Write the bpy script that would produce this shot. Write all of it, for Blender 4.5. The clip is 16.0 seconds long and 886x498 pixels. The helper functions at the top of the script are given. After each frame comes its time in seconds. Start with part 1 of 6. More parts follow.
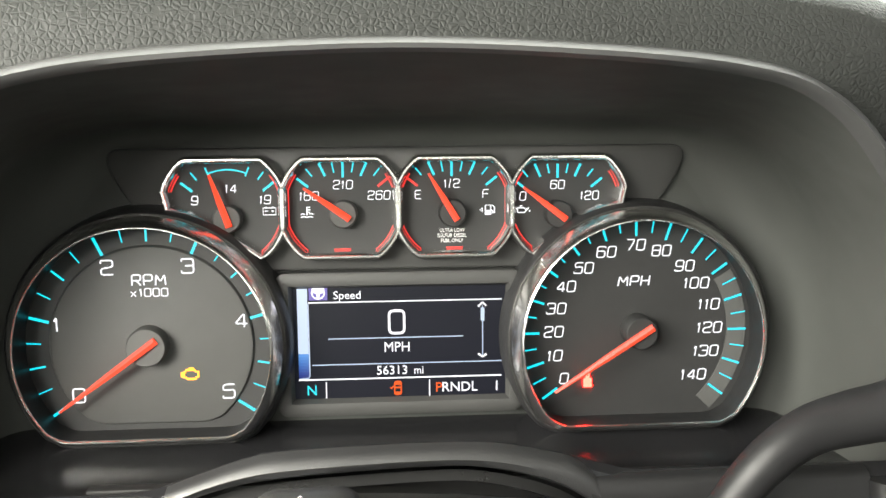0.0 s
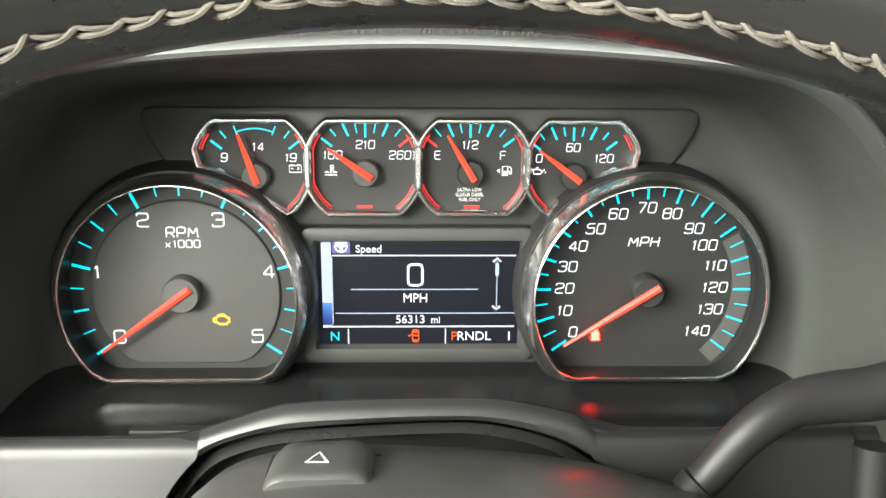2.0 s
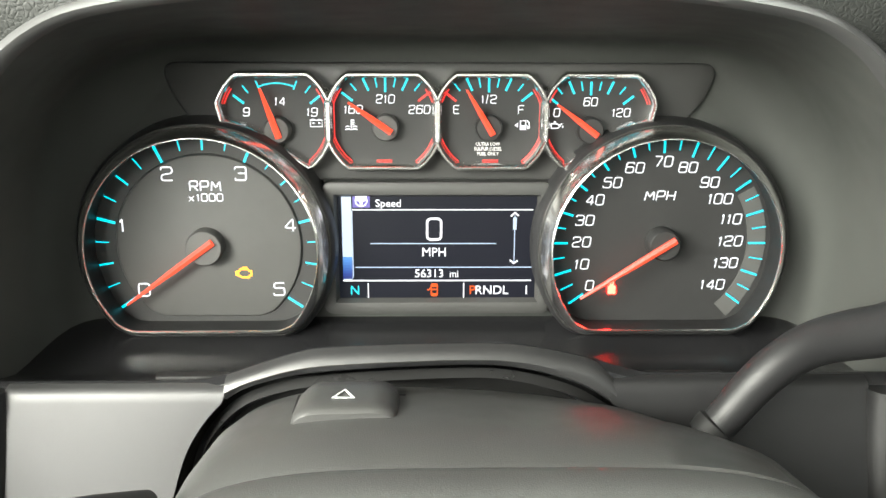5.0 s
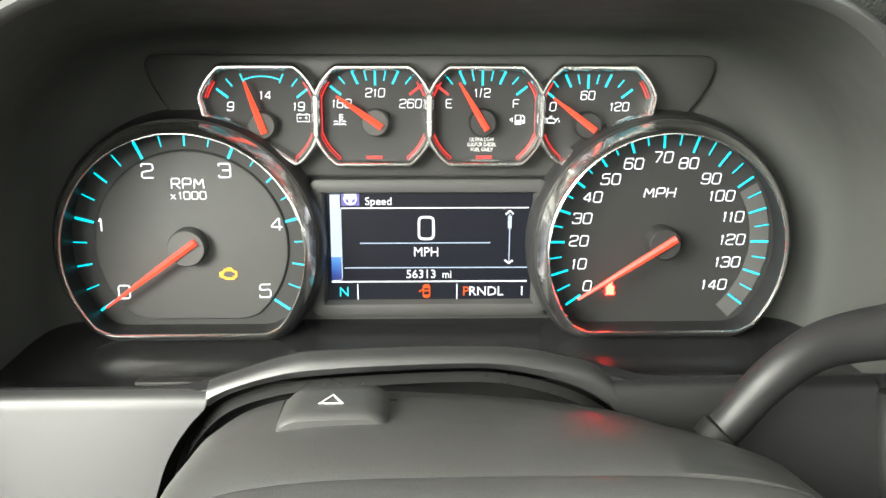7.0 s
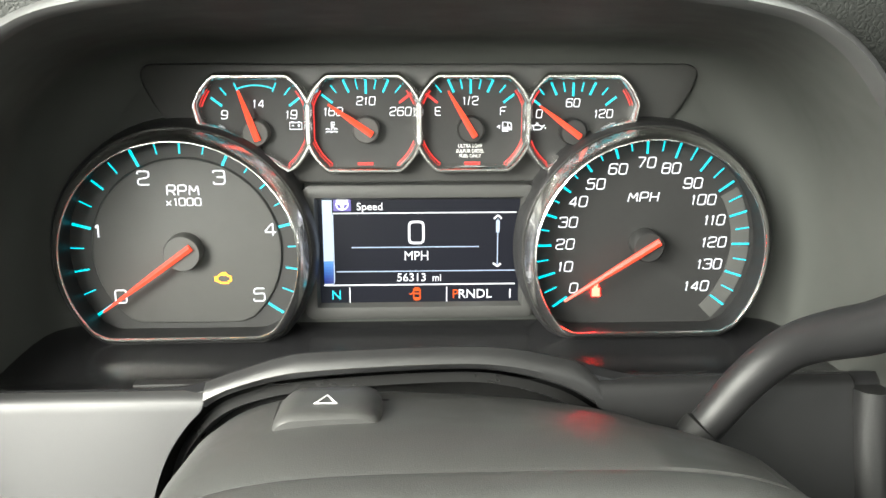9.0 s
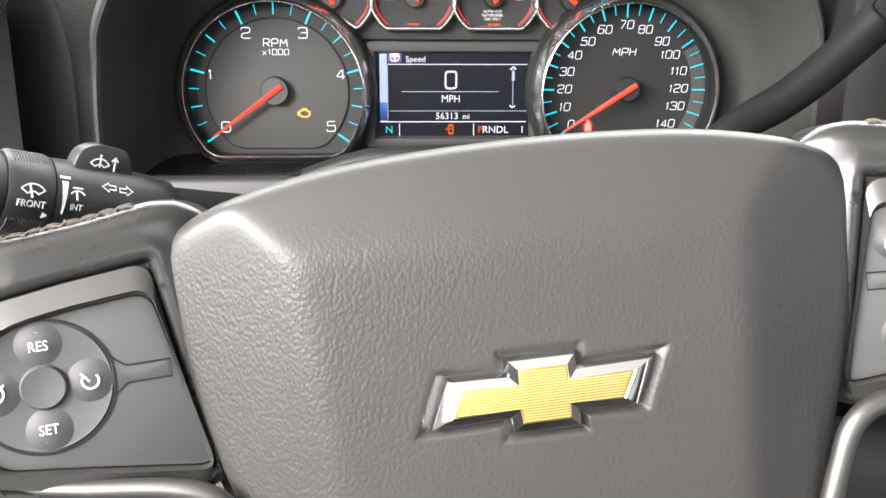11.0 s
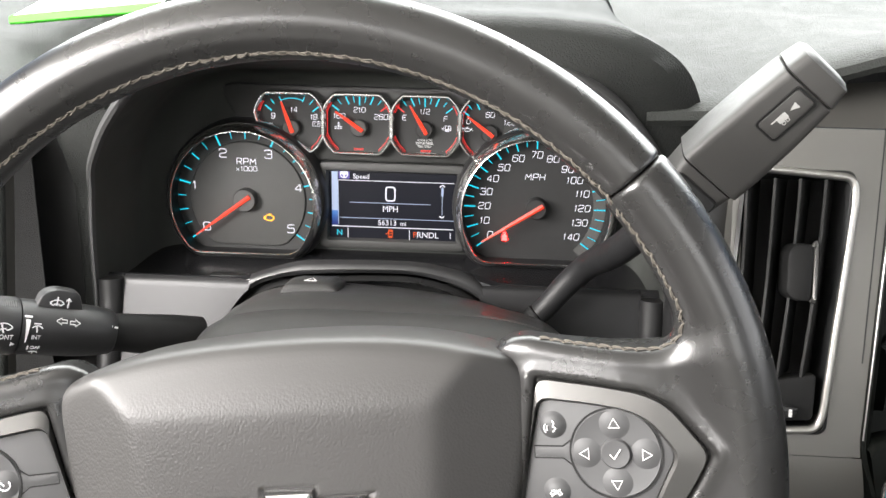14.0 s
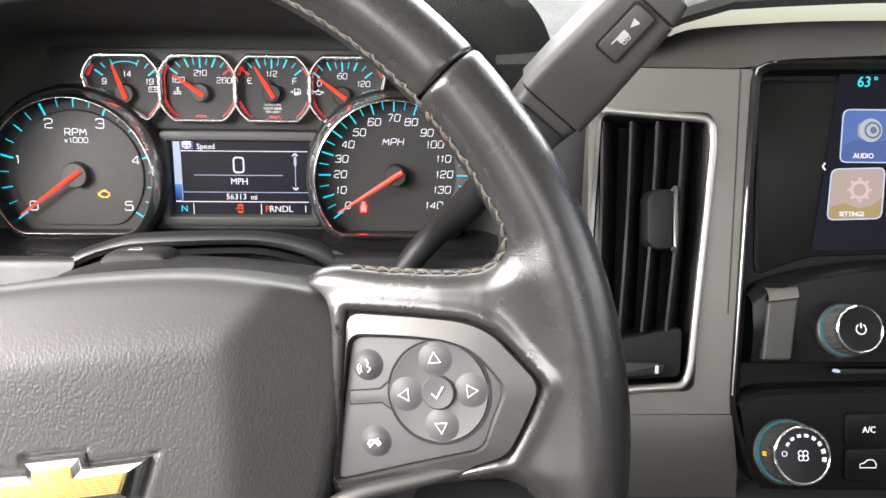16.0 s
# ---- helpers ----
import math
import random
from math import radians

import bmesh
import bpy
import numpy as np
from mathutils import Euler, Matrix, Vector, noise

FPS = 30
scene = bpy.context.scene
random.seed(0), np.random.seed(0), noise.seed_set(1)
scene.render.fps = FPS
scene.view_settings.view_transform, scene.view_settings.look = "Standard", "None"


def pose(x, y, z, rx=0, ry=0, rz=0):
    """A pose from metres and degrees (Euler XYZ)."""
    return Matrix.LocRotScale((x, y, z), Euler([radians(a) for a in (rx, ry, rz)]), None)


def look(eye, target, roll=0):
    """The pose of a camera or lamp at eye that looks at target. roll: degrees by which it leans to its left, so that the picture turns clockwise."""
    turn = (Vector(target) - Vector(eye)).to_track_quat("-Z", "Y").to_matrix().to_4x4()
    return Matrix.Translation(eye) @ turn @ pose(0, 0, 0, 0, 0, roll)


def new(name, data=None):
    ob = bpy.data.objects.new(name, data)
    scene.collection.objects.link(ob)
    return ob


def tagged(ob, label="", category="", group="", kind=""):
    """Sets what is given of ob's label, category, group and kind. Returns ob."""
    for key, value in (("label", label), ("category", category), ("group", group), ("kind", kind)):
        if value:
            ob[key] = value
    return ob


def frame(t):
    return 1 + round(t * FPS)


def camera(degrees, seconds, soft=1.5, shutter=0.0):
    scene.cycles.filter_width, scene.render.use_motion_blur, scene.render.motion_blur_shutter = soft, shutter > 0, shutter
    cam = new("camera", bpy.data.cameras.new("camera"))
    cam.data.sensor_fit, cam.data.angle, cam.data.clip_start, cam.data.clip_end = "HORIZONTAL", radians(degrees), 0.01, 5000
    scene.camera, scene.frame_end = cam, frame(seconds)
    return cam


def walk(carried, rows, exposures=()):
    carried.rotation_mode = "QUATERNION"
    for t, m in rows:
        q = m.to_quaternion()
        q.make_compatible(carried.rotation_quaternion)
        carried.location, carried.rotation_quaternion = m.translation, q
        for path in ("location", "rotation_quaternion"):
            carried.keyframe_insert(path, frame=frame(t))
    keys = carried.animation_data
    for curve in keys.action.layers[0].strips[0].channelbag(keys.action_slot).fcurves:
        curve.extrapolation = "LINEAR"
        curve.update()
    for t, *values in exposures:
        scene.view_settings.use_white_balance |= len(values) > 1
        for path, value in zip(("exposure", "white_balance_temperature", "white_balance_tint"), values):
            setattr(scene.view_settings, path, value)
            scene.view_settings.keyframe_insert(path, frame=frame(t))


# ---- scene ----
cam = camera(54.0, 16.0)
PATH = [  # seconds, eye, target, roll
    (0, (-0.0064, -0.3854, 0.0948), (0.0270, 0.1091, 0.0282), -0.49),
    (0.5, (-0.0077, -0.4137, 0.1330), (0.0225, 0.0787, 0.0465), -0.53),
    (1, (-0.0084, -0.4120, 0.1318), (0.0169, 0.0778, 0.0283), -0.33),
    (1.5, (-0.0024, -0.4031, 0.1298), (0.0204, 0.0841, 0.0140), 0.25),
    (2, (0.0001, -0.3975, 0.1262), (0.0140, 0.0872, 0.0002), 0.41),
    (2.5, (-0.0073, -0.3908, 0.1113), (0.0033, 0.0926, -0.0158), 0.35),
    (3, (-0.0051, -0.3917, 0.1101), (0.0048, 0.0907, -0.0210), 0.32),
    (3.5, (-0.0052, -0.3943, 0.1097), (0.0040, 0.0874, -0.0244), 0.26),
    (6, (-0.0076, -0.4124, 0.1115), (0.0045, 0.0705, -0.0176), 0.26),
    (6.5, (-0.0090, -0.3993, 0.1007), (0.0047, 0.0836, -0.0282), 0.27),
    (7, (-0.0062, -0.3938, 0.1042), (0.0091, 0.0893, -0.0237), 0.23),
    (7.5, (-0.0032, -0.3929, 0.1083), (0.0135, 0.0901, -0.0200), 0.21),
    (8, (-0.0040, -0.3939, 0.1091), (0.0141, 0.0891, -0.0190), 0.15),
    (8.2, (-0.0032, -0.3941, 0.1093), (0.0151, 0.0890, -0.0185), 0.13),
    (10.3, (-0.0133, -0.4657, 0.1038), (0.0125, 0.0175, -0.0220), 0.11),
    (10.4, (-0.0115, -0.4757, 0.1116), (0.0117, 0.0038, -0.0282), 0.17),
    (10.5, (-0.0185, -0.4933, 0.0892), (0.0104, -0.0097, -0.0344), 0.19),
    (10.7, (-0.0126, -0.5192, 0.0800), (0.0050, -0.0385, -0.0564), 0.17),
    (11, (-0.0329, -0.5507, 0.0504), (-0.0095, -0.0688, -0.0807), 0.26),
    (11.5, (-0.0508, -0.5778, 0.0446), (-0.0335, -0.0956, -0.0865), 0.55),
    (12, (-0.0531, -0.5935, 0.0671), (-0.0598, -0.1110, -0.0638), 1.22),
    (12.5, (-0.0316, -0.6126, 0.1130), (-0.0554, -0.1313, -0.0205), 1.46),
    (13, (0.0075, -0.6270, 0.1488), (-0.0221, -0.1470, 0.0116), 1.42),
    (13.5, (0.0487, -0.6348, 0.1540), (0.0190, -0.1551, 0.0162), 1.40),
    (14, (0.0806, -0.6343, 0.1477), (0.0490, -0.1540, 0.0123), 1.18),
    (14.5, (0.1124, -0.6247, 0.1303), (0.0897, -0.1420, 0.0021), 1.14),
    (15, (0.1200, -0.6163, 0.1159), (0.1111, -0.1327, -0.0107), 1.02),
    (15.5, (0.1225, -0.6062, 0.1021), (0.1288, -0.1221, -0.0228), 0.92),
    (16, (0.1202, -0.6028, 0.1007), (0.1370, -0.1179, -0.0200), 0.75),
]
EXPOSURES = [(0, 0.15, 6800, 5), (0.5, 0.20, 6800, 4), (2, 0.38, 6700, 2), (6, 0.48, 6700, 2), (8.2, 0.45, 6700, 2), (10.3, 0.55, 6550, 3), (10.6, 0.35, 6500, 5), (11.1, -0.10, 6450, 12), (12.0, -0.20, 6450, 13), (13.5, -0.24, 6520, 11), (16, -0.14, 6520, 13)]
walk(cam, [(t, look(eye, target, roll)) for t, eye, target, roll in PATH], EXPOSURES)

# ---- light ----
world = bpy.data.worlds.new("sky")
scene.world = world
world.use_nodes = True
wn = world.node_tree.nodes
sky = wn.new("ShaderNodeTexSky")
sky.sky_type = "NISHITA"
sky.sun_disc = False
sky.sun_elevation = radians(48)
sky.sun_rotation = radians(205)
world.node_tree.links.new(sky.outputs["Color"], wn["Background"].inputs["Color"])
wn["Background"].inputs["Strength"].default_value = 0.15


def area(name, eye, target, w, h, watts, colour=(1, 1, 1)):
    lamp = bpy.data.lights.new(name, "AREA")
    lamp.shape, lamp.size, lamp.size_y, lamp.energy, lamp.color = "RECTANGLE", w, h, watts, colour
    ob = new(name, lamp)
    ob.matrix_world = look(eye, target)
    return ob


sun = bpy.data.lights.new("sun", "SUN")
sun.energy, sun.angle, sun.color = 0.6, radians(20), (1.0, 0.97, 0.93)
new("sun", sun).matrix_world = look((0.9, 1.9, 2.4), (0, 0, 0))
# daylight of the hall outside, in the openings of the cab
area("windshield_daylight", (0.16, 0.25, 0.45), (0.18, -0.02, 0.0), 1.5, 0.56, 36.0, (0.97, 1.0, 0.96))
area("driver_window_daylight", (-0.66, -0.66, 0.32), (0.0, -0.30, 0.0), 0.66, 0.4, 57.0, (1.0, 0.97, 0.93))
area("passenger_window_daylight", (1.22, -0.45, 0.32), (0.2, -0.3, 0.0), 0.9, 0.4, 5.0, (1.0, 0.98, 0.95))
area("rear_window_daylight", (0.25, -1.72, 0.34), (0.1, 0.0, 0.0), 1.2, 0.42, 11.0, (1.0, 0.98, 0.93))
area("rear_door_daylight", (-0.68, -1.38, 0.33), (0.05, -0.30, -0.02), 0.6, 0.38, 21.0, (1.0, 0.97, 0.94))
area("far_rear_door_daylight", (1.23, -1.38, 0.33), (0.1, -0.30, 0.0), 0.6, 0.38, 2.0, (1.0, 0.98, 0.95))


# ---- materials ----
def mat(name, colour, rough=0.5, metal=0.0, bump=None, vary=0.15, vscale=30.0, rvary=0.1, coat=0.0, emit=None, strength=0.0, spec=0.5, fade=None):
    """bump: list of (kind, scale, height) with kind 'leather', 'pebble', 'brush' or 'noise'; fade: heights between which pebbles smooth out."""
    m = bpy.data.materials.new(name)
    m.use_nodes = True
    nt = m.node_tree
    b = nt.nodes["Principled BSDF"]
    b.inputs["Base Color"].default_value = (*colour, 1)
    b.inputs["Roughness"].default_value = rough
    b.inputs["Metallic"].default_value = metal
    b.inputs["Coat Weight"].default_value = coat
    b.inputs["Specular IOR Level"].default_value = spec
    if emit:
        b.inputs["Emission Color"].default_value = (*emit, 1)
        b.inputs["Emission Strength"].default_value = strength
    tc = nt.nodes.new("ShaderNodeTexCoord")
    if vary:
        n1 = nt.nodes.new("ShaderNodeTexNoise")
        n1.inputs["Scale"].default_value = vscale
        n1.inputs["Detail"].default_value = 6
        nt.links.new(tc.outputs["Object"], n1.inputs["Vector"])
        ramp = nt.nodes.new("ShaderNodeMapRange")
        ramp.inputs["To Min"].default_value, ramp.inputs["To Max"].default_value = 1 - vary, 1 + vary
        nt.links.new(n1.outputs["Fac"], ramp.inputs["Value"])
        mul = nt.nodes.new("ShaderNodeMix")
        mul.data_type, mul.blend_type = "RGBA", "MULTIPLY"
        mul.inputs["Factor"].default_value = 1
        mul.inputs["A"].default_value = (*colour, 1)
        nt.links.new(ramp.outputs["Result"], mul.inputs["B"])
        nt.links.new(mul.outputs["Result"], b.inputs["Base Color"])
        n2 = nt.nodes.new("ShaderNodeTexNoise")
        n2.inputs["Scale"].default_value = vscale * 3.3
        n2.inputs["Detail"].default_value = 8
        nt.links.new(tc.outputs["Object"], n2.inputs["Vector"])
        r2 = nt.nodes.new("ShaderNodeMapRange")
        r2.inputs["To Min"].default_value, r2.inputs["To Max"].default_value = max(rough - rvary, 0.02), min(rough + rvary, 1)
        nt.links.new(n2.outputs["Fac"], r2.inputs["Value"])
        nt.links.new(r2.outputs["Result"], b.inputs["Roughness"])
    last = None
    for kind, scale, height in bump or ():
        if kind == "leather":
            v = nt.nodes.new("ShaderNodeTexVoronoi")
            v.feature = "DISTANCE_TO_EDGE"
            v.inputs["Scale"].default_value = scale
            warp = nt.nodes.new("ShaderNodeTexNoise")
            warp.inputs["Scale"].default_value = scale * 0.35
            nt.links.new(tc.outputs["Object"], warp.inputs["Vector"])
            add = nt.nodes.new("ShaderNodeMix")
            add.data_type = "VECTOR"
            add.inputs["Factor"].default_value = 0.0012
            nt.links.new(tc.outputs["Object"], add.inputs[4])
            nt.links.new(warp.outputs["Color"], add.inputs[5])
            nt.links.new(add.outputs[1], v.inputs["Vector"])
            flat = nt.nodes.new("ShaderNodeMapRange")
            flat.interpolation_type = "SMOOTHSTEP"
            flat.inputs["From Max"].default_value = 0.28
            nt.links.new(v.outputs["Distance"], flat.inputs["Value"])
            out = flat.outputs["Result"]
        elif kind == "pebble":
            mp = nt.nodes.new("ShaderNodeMapping")
            mp.inputs["Scale"].default_value = (1, 1, 0.8)
            nt.links.new(tc.outputs["Object"], mp.inputs["Vector"])
            v = nt.nodes.new("ShaderNodeTexVoronoi")
            v.feature = "SMOOTH_F1"
            v.inputs["Scale"].default_value = scale
            v.inputs["Smoothness"].default_value = 0.35
            nt.links.new(mp.outputs["Vector"], v.inputs["Vector"])
            run = nt.nodes.new("ShaderNodeMapRange")
            run.inputs["From Min"].default_value, run.inputs["From Max"].default_value = fade or (10.0, 11.0)
            run.inputs["To Min"].default_value, run.inputs["To Max"].default_value = -1.0, -0.12
            sep = nt.nodes.new("ShaderNodeSeparateXYZ")
            nt.links.new(tc.outputs["Object"], sep.inputs["Vector"])
            nt.links.new(sep.outputs["Z"], run.inputs["Value"])
            grain = nt.nodes.new("ShaderNodeMath")
            grain.operation = "MULTIPLY"
            nt.links.new(v.outputs["Distance"], grain.inputs[0])
            nt.links.new(run.outputs["Result"], grain.inputs[1])
            out = grain.outputs["Value"]
        else:
            n = nt.nodes.new("ShaderNodeTexNoise")
            n.inputs["Scale"].default_value = scale
            n.inputs["Detail"].default_value = 5
            if kind == "brush":
                mp = nt.nodes.new("ShaderNodeMapping")
                mp.inputs["Scale"].default_value = (0.04, 1, 1)
                nt.links.new(tc.outputs["Object"], mp.inputs["Vector"])
                nt.links.new(mp.outputs["Vector"], n.inputs["Vector"])
            else:
                nt.links.new(tc.outputs["Object"], n.inputs["Vector"])
            out = n.outputs["Fac"]
        bp = nt.nodes.new("ShaderNodeBump")
        bp.inputs["Strength"].default_value = 1.0
        bp.inputs["Distance"].default_value = height
        nt.links.new(out, bp.inputs["Height"])
        if last:
            nt.links.new(last.outputs["Normal"], bp.inputs["Normal"])
        last = bp
    if last:
        nt.links.new(last.outputs["Normal"], b.inputs["Normal"])
    return m


def glow(name, colour, strength, base=(0.02, 0.02, 0.02)):
    return mat(name, base, 0.4, emit=colour, strength=strength, vary=0)


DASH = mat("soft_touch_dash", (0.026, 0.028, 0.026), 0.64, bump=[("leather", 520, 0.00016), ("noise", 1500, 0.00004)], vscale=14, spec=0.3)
# the dash soft touch again, with the brow's shade put into a darker colour
BROW = mat("shaded_brow_soft_touch", (0.0145, 0.0155, 0.0145), 0.64, bump=[("leather", 520, 0.00016), ("noise", 1500, 0.00004)], vscale=14, spec=0.22)
HOODMAT = mat("hood_inside_plastic", (0.041, 0.043, 0.0400), 0.55, bump=[("noise", 2200, 0.00006)], vscale=18, spec=0.2)
PLASTIC = mat("grained_black_plastic", (0.012, 0.012, 0.0124), 0.45, bump=[("noise", 1800, 0.0001)], vscale=22)
PANEL = mat("cluster_panel_plastic", (0.030, 0.030, 0.029), 0.5, bump=[("noise", 2400, 0.00005)], vscale=30)
DIAL = mat("dial_face_black", (0.0105, 0.0105, 0.0105), 0.55, vscale=60)
DIALGREY = mat("dial_face_grey", (0.046, 0.046, 0.044), 0.6, vscale=50, vary=0.08)
GLOSSBLACK = mat("piano_black", (0.006, 0.0065, 0.0065), 0.20, vscale=20, rvary=0.03, spec=0.25)
STACKBLACK = mat("stack_black_plastic", (0.005, 0.0058, 0.005), 0.36, bump=[("noise", 2400, 0.00004)], vscale=20, spec=0.12)
EDGE = mat("hood_edge_plastic", (0.045, 0.045, 0.045), 0.42, bump=[("noise", 2400, 0.00003)], vscale=14, rvary=0.04, spec=0.5)
SHELF = mat("satin_shelf_plastic", (0.010, 0.010, 0.0108), 0.22, vary=0.04, vscale=12, rvary=0.015)
COLUMN = mat("column_cover_plastic", (0.036, 0.036, 0.0351), 0.40, bump=[("noise", 1800, 0.0001)], vscale=22)
CHROME = mat("chrome_plating", (0.88, 0.87, 0.85), 0.22, 1.0, vscale=40, vary=0.05, rvary=0.04)
MIRRORCHROME = mat("polished_chrome", (0.80, 0.80, 0.80), 0.09, 1.0, vscale=40, vary=0.03, rvary=0.02)
SATIN = mat("satin_silver_trim", (0.100, 0.098, 0.095), 0.42, 0.8, bump=[("noise", 1600, 0.00002)], vscale=15, vary=0.06)
FASCIA = mat("grey_metallic_fascia", (0.158, 0.153, 0.142), 0.40, 0.65, bump=[("noise", 1600, 0.00002)], vscale=15, vary=0.06)
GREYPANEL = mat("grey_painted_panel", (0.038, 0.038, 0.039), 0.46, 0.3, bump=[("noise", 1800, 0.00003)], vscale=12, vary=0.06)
LEATHER = mat("black_rim_leather", (0.0150, 0.0146, 0.0143), 0.28, bump=[("noise", 40, 0.00010), ("noise", 420, 0.000018), ("leather", 1300, 0.000010)], vscale=25, rvary=0.05, spec=0.68)
PAD = mat("airbag_cover_vinyl", (0.031, 0.0299, 0.0290), 0.45, bump=[("pebble", 1000, 0.00013), ("noise", 1600, 0.00003)], vscale=16, rvary=0.04, spec=0.42, fade=(0.030, 0.044))
THREAD = mat("grey_thread", (0.085, 0.075, 0.062), 0.85, bump=[("noise", 3000, 0.0002)], vscale=300, vary=0.3)
SWITCH = mat("switch_rubber", (0.046, 0.046, 0.047), 0.58, bump=[("noise", 2500, 0.00005)], vscale=30)
GOLD = mat("gold_emblem", (0.34, 0.245, 0.060), 0.36, 0.7, vscale=60, vary=0.06)
GOLDRIB = mat("gold_emblem_rib", (0.60, 0.49, 0.20), 0.32, 0.7, vscale=60, vary=0.06)
WHITEPAINT = mat("white_marking", (0.62, 0.62, 0.62), 0.6, vary=0.1, vscale=400)
SHAFT = mat("lever_and_shaded_panel", (0.010, 0.010, 0.0105), 0.48, bump=[("noise", 1800, 0.00005)], vscale=30, spec=0.3)
LOWDASH = mat("lower_dash_plastic", (0.022, 0.022, 0.023), 0.5, bump=[("noise", 900, 0.0001)], vscale=9)
GRIPMAT = mat("grip_plastic", (0.034, 0.033, 0.0315), 0.5, bump=[("noise", 1800, 0.00008)], vscale=30)
GREYPAINT = mat("grey_marking", (0.30, 0.30, 0.29), 0.6, vary=0.1, vscale=400)
STALK = mat("stalk_plastic", (0.018, 0.018, 0.0185), 0.42, bump=[("noise", 1800, 0.0001)], vscale=22)
BRONZE = mat("bronze_trim", (0.21, 0.105, 0.075), 0.42, 0.2, bump=[("brush", 900, 0.00005)], vscale=20, vary=0.12)
VENTRING = mat("bright_satin_ring", (0.40, 0.39, 0.37), 0.34, 0.85, vscale=20, vary=0.05)
ACCENT = mat("dark_satin_accent", (0.060, 0.060, 0.056), 0.40, 0.5, bump=[("noise", 1600, 0.00002)], vscale=15, vary=0.06)
KNOBGRIP = mat("knob_grip_plastic", (0.075, 0.074, 0.070), 0.42, 0.2, vscale=40)
ARCHBLACK = mat("arch_black_plastic", (0.016, 0.016, 0.016), 0.28, vscale=20, rvary=0.03)
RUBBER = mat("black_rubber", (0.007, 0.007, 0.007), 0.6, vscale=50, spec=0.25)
PAPER = mat("white_paper", (0.78, 0.79, 0.76), 0.8, vscale=20, vary=0.04)
GREEN = mat("green_paper", (0.035, 0.42, 0.008), 0.6, vscale=20, vary=0.06)
HEADLINER = mat("grey_headliner", (0.42, 0.42, 0.40), 0.9, bump=[("noise", 900, 0.0004)], vscale=8)
CABIN = mat("dark_cabin_trim", (0.06, 0.06, 0.06), 0.6, bump=[("leather", 300, 0.0004)], vscale=8)
# unseen seats: cloth kept pale to bounce light up under the hood
SEATCLOTH = mat("grey_seat_cloth", (0.26, 0.26, 0.25), 0.85, bump=[("noise", 700, 0.0006)], vscale=10)

L_WHITE = glow("lit_white", (0.93, 0.92, 1.0), 1.35)
L_CYAN = glow("lit_cyan", (0.0, 0.62, 0.80), 1.4)
L_RED = glow("lit_red", (1.0, 0.03, 0.025), 1.2)
L_NEEDLE = glow("lit_needle", (1.0, 0.060, 0.020), 1.35)
L_AMBER = glow("lit_amber", (1.0, 0.45, 0.02), 2.2)
L_SEAT = glow("lit_belt_red", (1.0, 0.007, 0.006), 85.0)
L_ORANGE = glow("lit_orange", (1.0, 0.11, 0.004), 1.0, (0.01, 0.004, 0.002))
L_BLUE = glow("lit_blue", (0.02, 0.14, 0.50), 0.9)
L_PALE = glow("lit_pale_blue", (0.62, 0.74, 1.0), 1.0)
L_PURPLE = glow("lit_purple", (0.16, 0.12, 0.55), 0.9)
LCD = mat("lcd_black", (0.004, 0.004, 0.006), 0.35, emit=(0.010, 0.014, 0.030), strength=0.28, vary=0, spec=0.25)

SCREEN = mat("touch_screen_glass", (0.004, 0.004, 0.006), 0.22, emit=(0.006, 0.008, 0.022), strength=0.35, vary=0, spec=0.12)


# ---- mesh helpers ----
def thing(name, label, category, m=None, group="", kind=""):
    ob = new(name)
    ob.empty_display_size = 0.01
    if m is not None:
        ob.matrix_world = m
    return tagged(ob, label, category, group, kind)


def finish(bm, smooth=True, angle=40):
    bmesh.ops.recalc_face_normals(bm, faces=bm.faces)
    if smooth:
        for f in bm.faces:
            f.smooth = True
        for e in bm.edges:
            if len(e.link_faces) == 2 and e.calc_face_angle(0) > radians(angle):
                e.smooth = False


def part(name, bm, material, parent=None, label="", smooth=True, angle=40):
    finish(bm, smooth, angle)
    me = bpy.data.meshes.new(name)
    bm.to_mesh(me)
    bm.free()
    me.materials.append(material)
    ob = new(name, me)
    ob.parent = parent
    if label:
        tagged(ob, label)
    return ob


def structure(name, bm, material, label, category, smooth=True):
    return tagged(part(name, bm, material, None, "", smooth), label, category, kind="structure")


def loft(rings, closed_u=True, cap0=False, cap1=False):
    """A skin over rings of equally many points; closed_u: each ring closes on itself."""
    bm = bmesh.new()
    vs = [[bm.verts.new(p) for p in ring] for ring in rings]
    n = len(vs[0])
    for a, b in zip(vs, vs[1:]):
        for i in range(n if closed_u else n - 1):
            j = (i + 1) % n
            bm.faces.new((a[i], a[j], b[j], b[i]))
    if cap0:
        bm.faces.new(vs[0])
    if cap1:
        bm.faces.new(vs[-1])
    return bm


def merge(*bms):
    out = bmesh.new()
    for b in bms:
        me = bpy.data.meshes.new("tmp")
        b.to_mesh(me)
        b.free()
        out.from_mesh(me)
        bpy.data.meshes.remove(me)
    return out


def moved(bm, m):
    bmesh.ops.transform(bm, matrix=m, verts=bm.verts)
    return bm


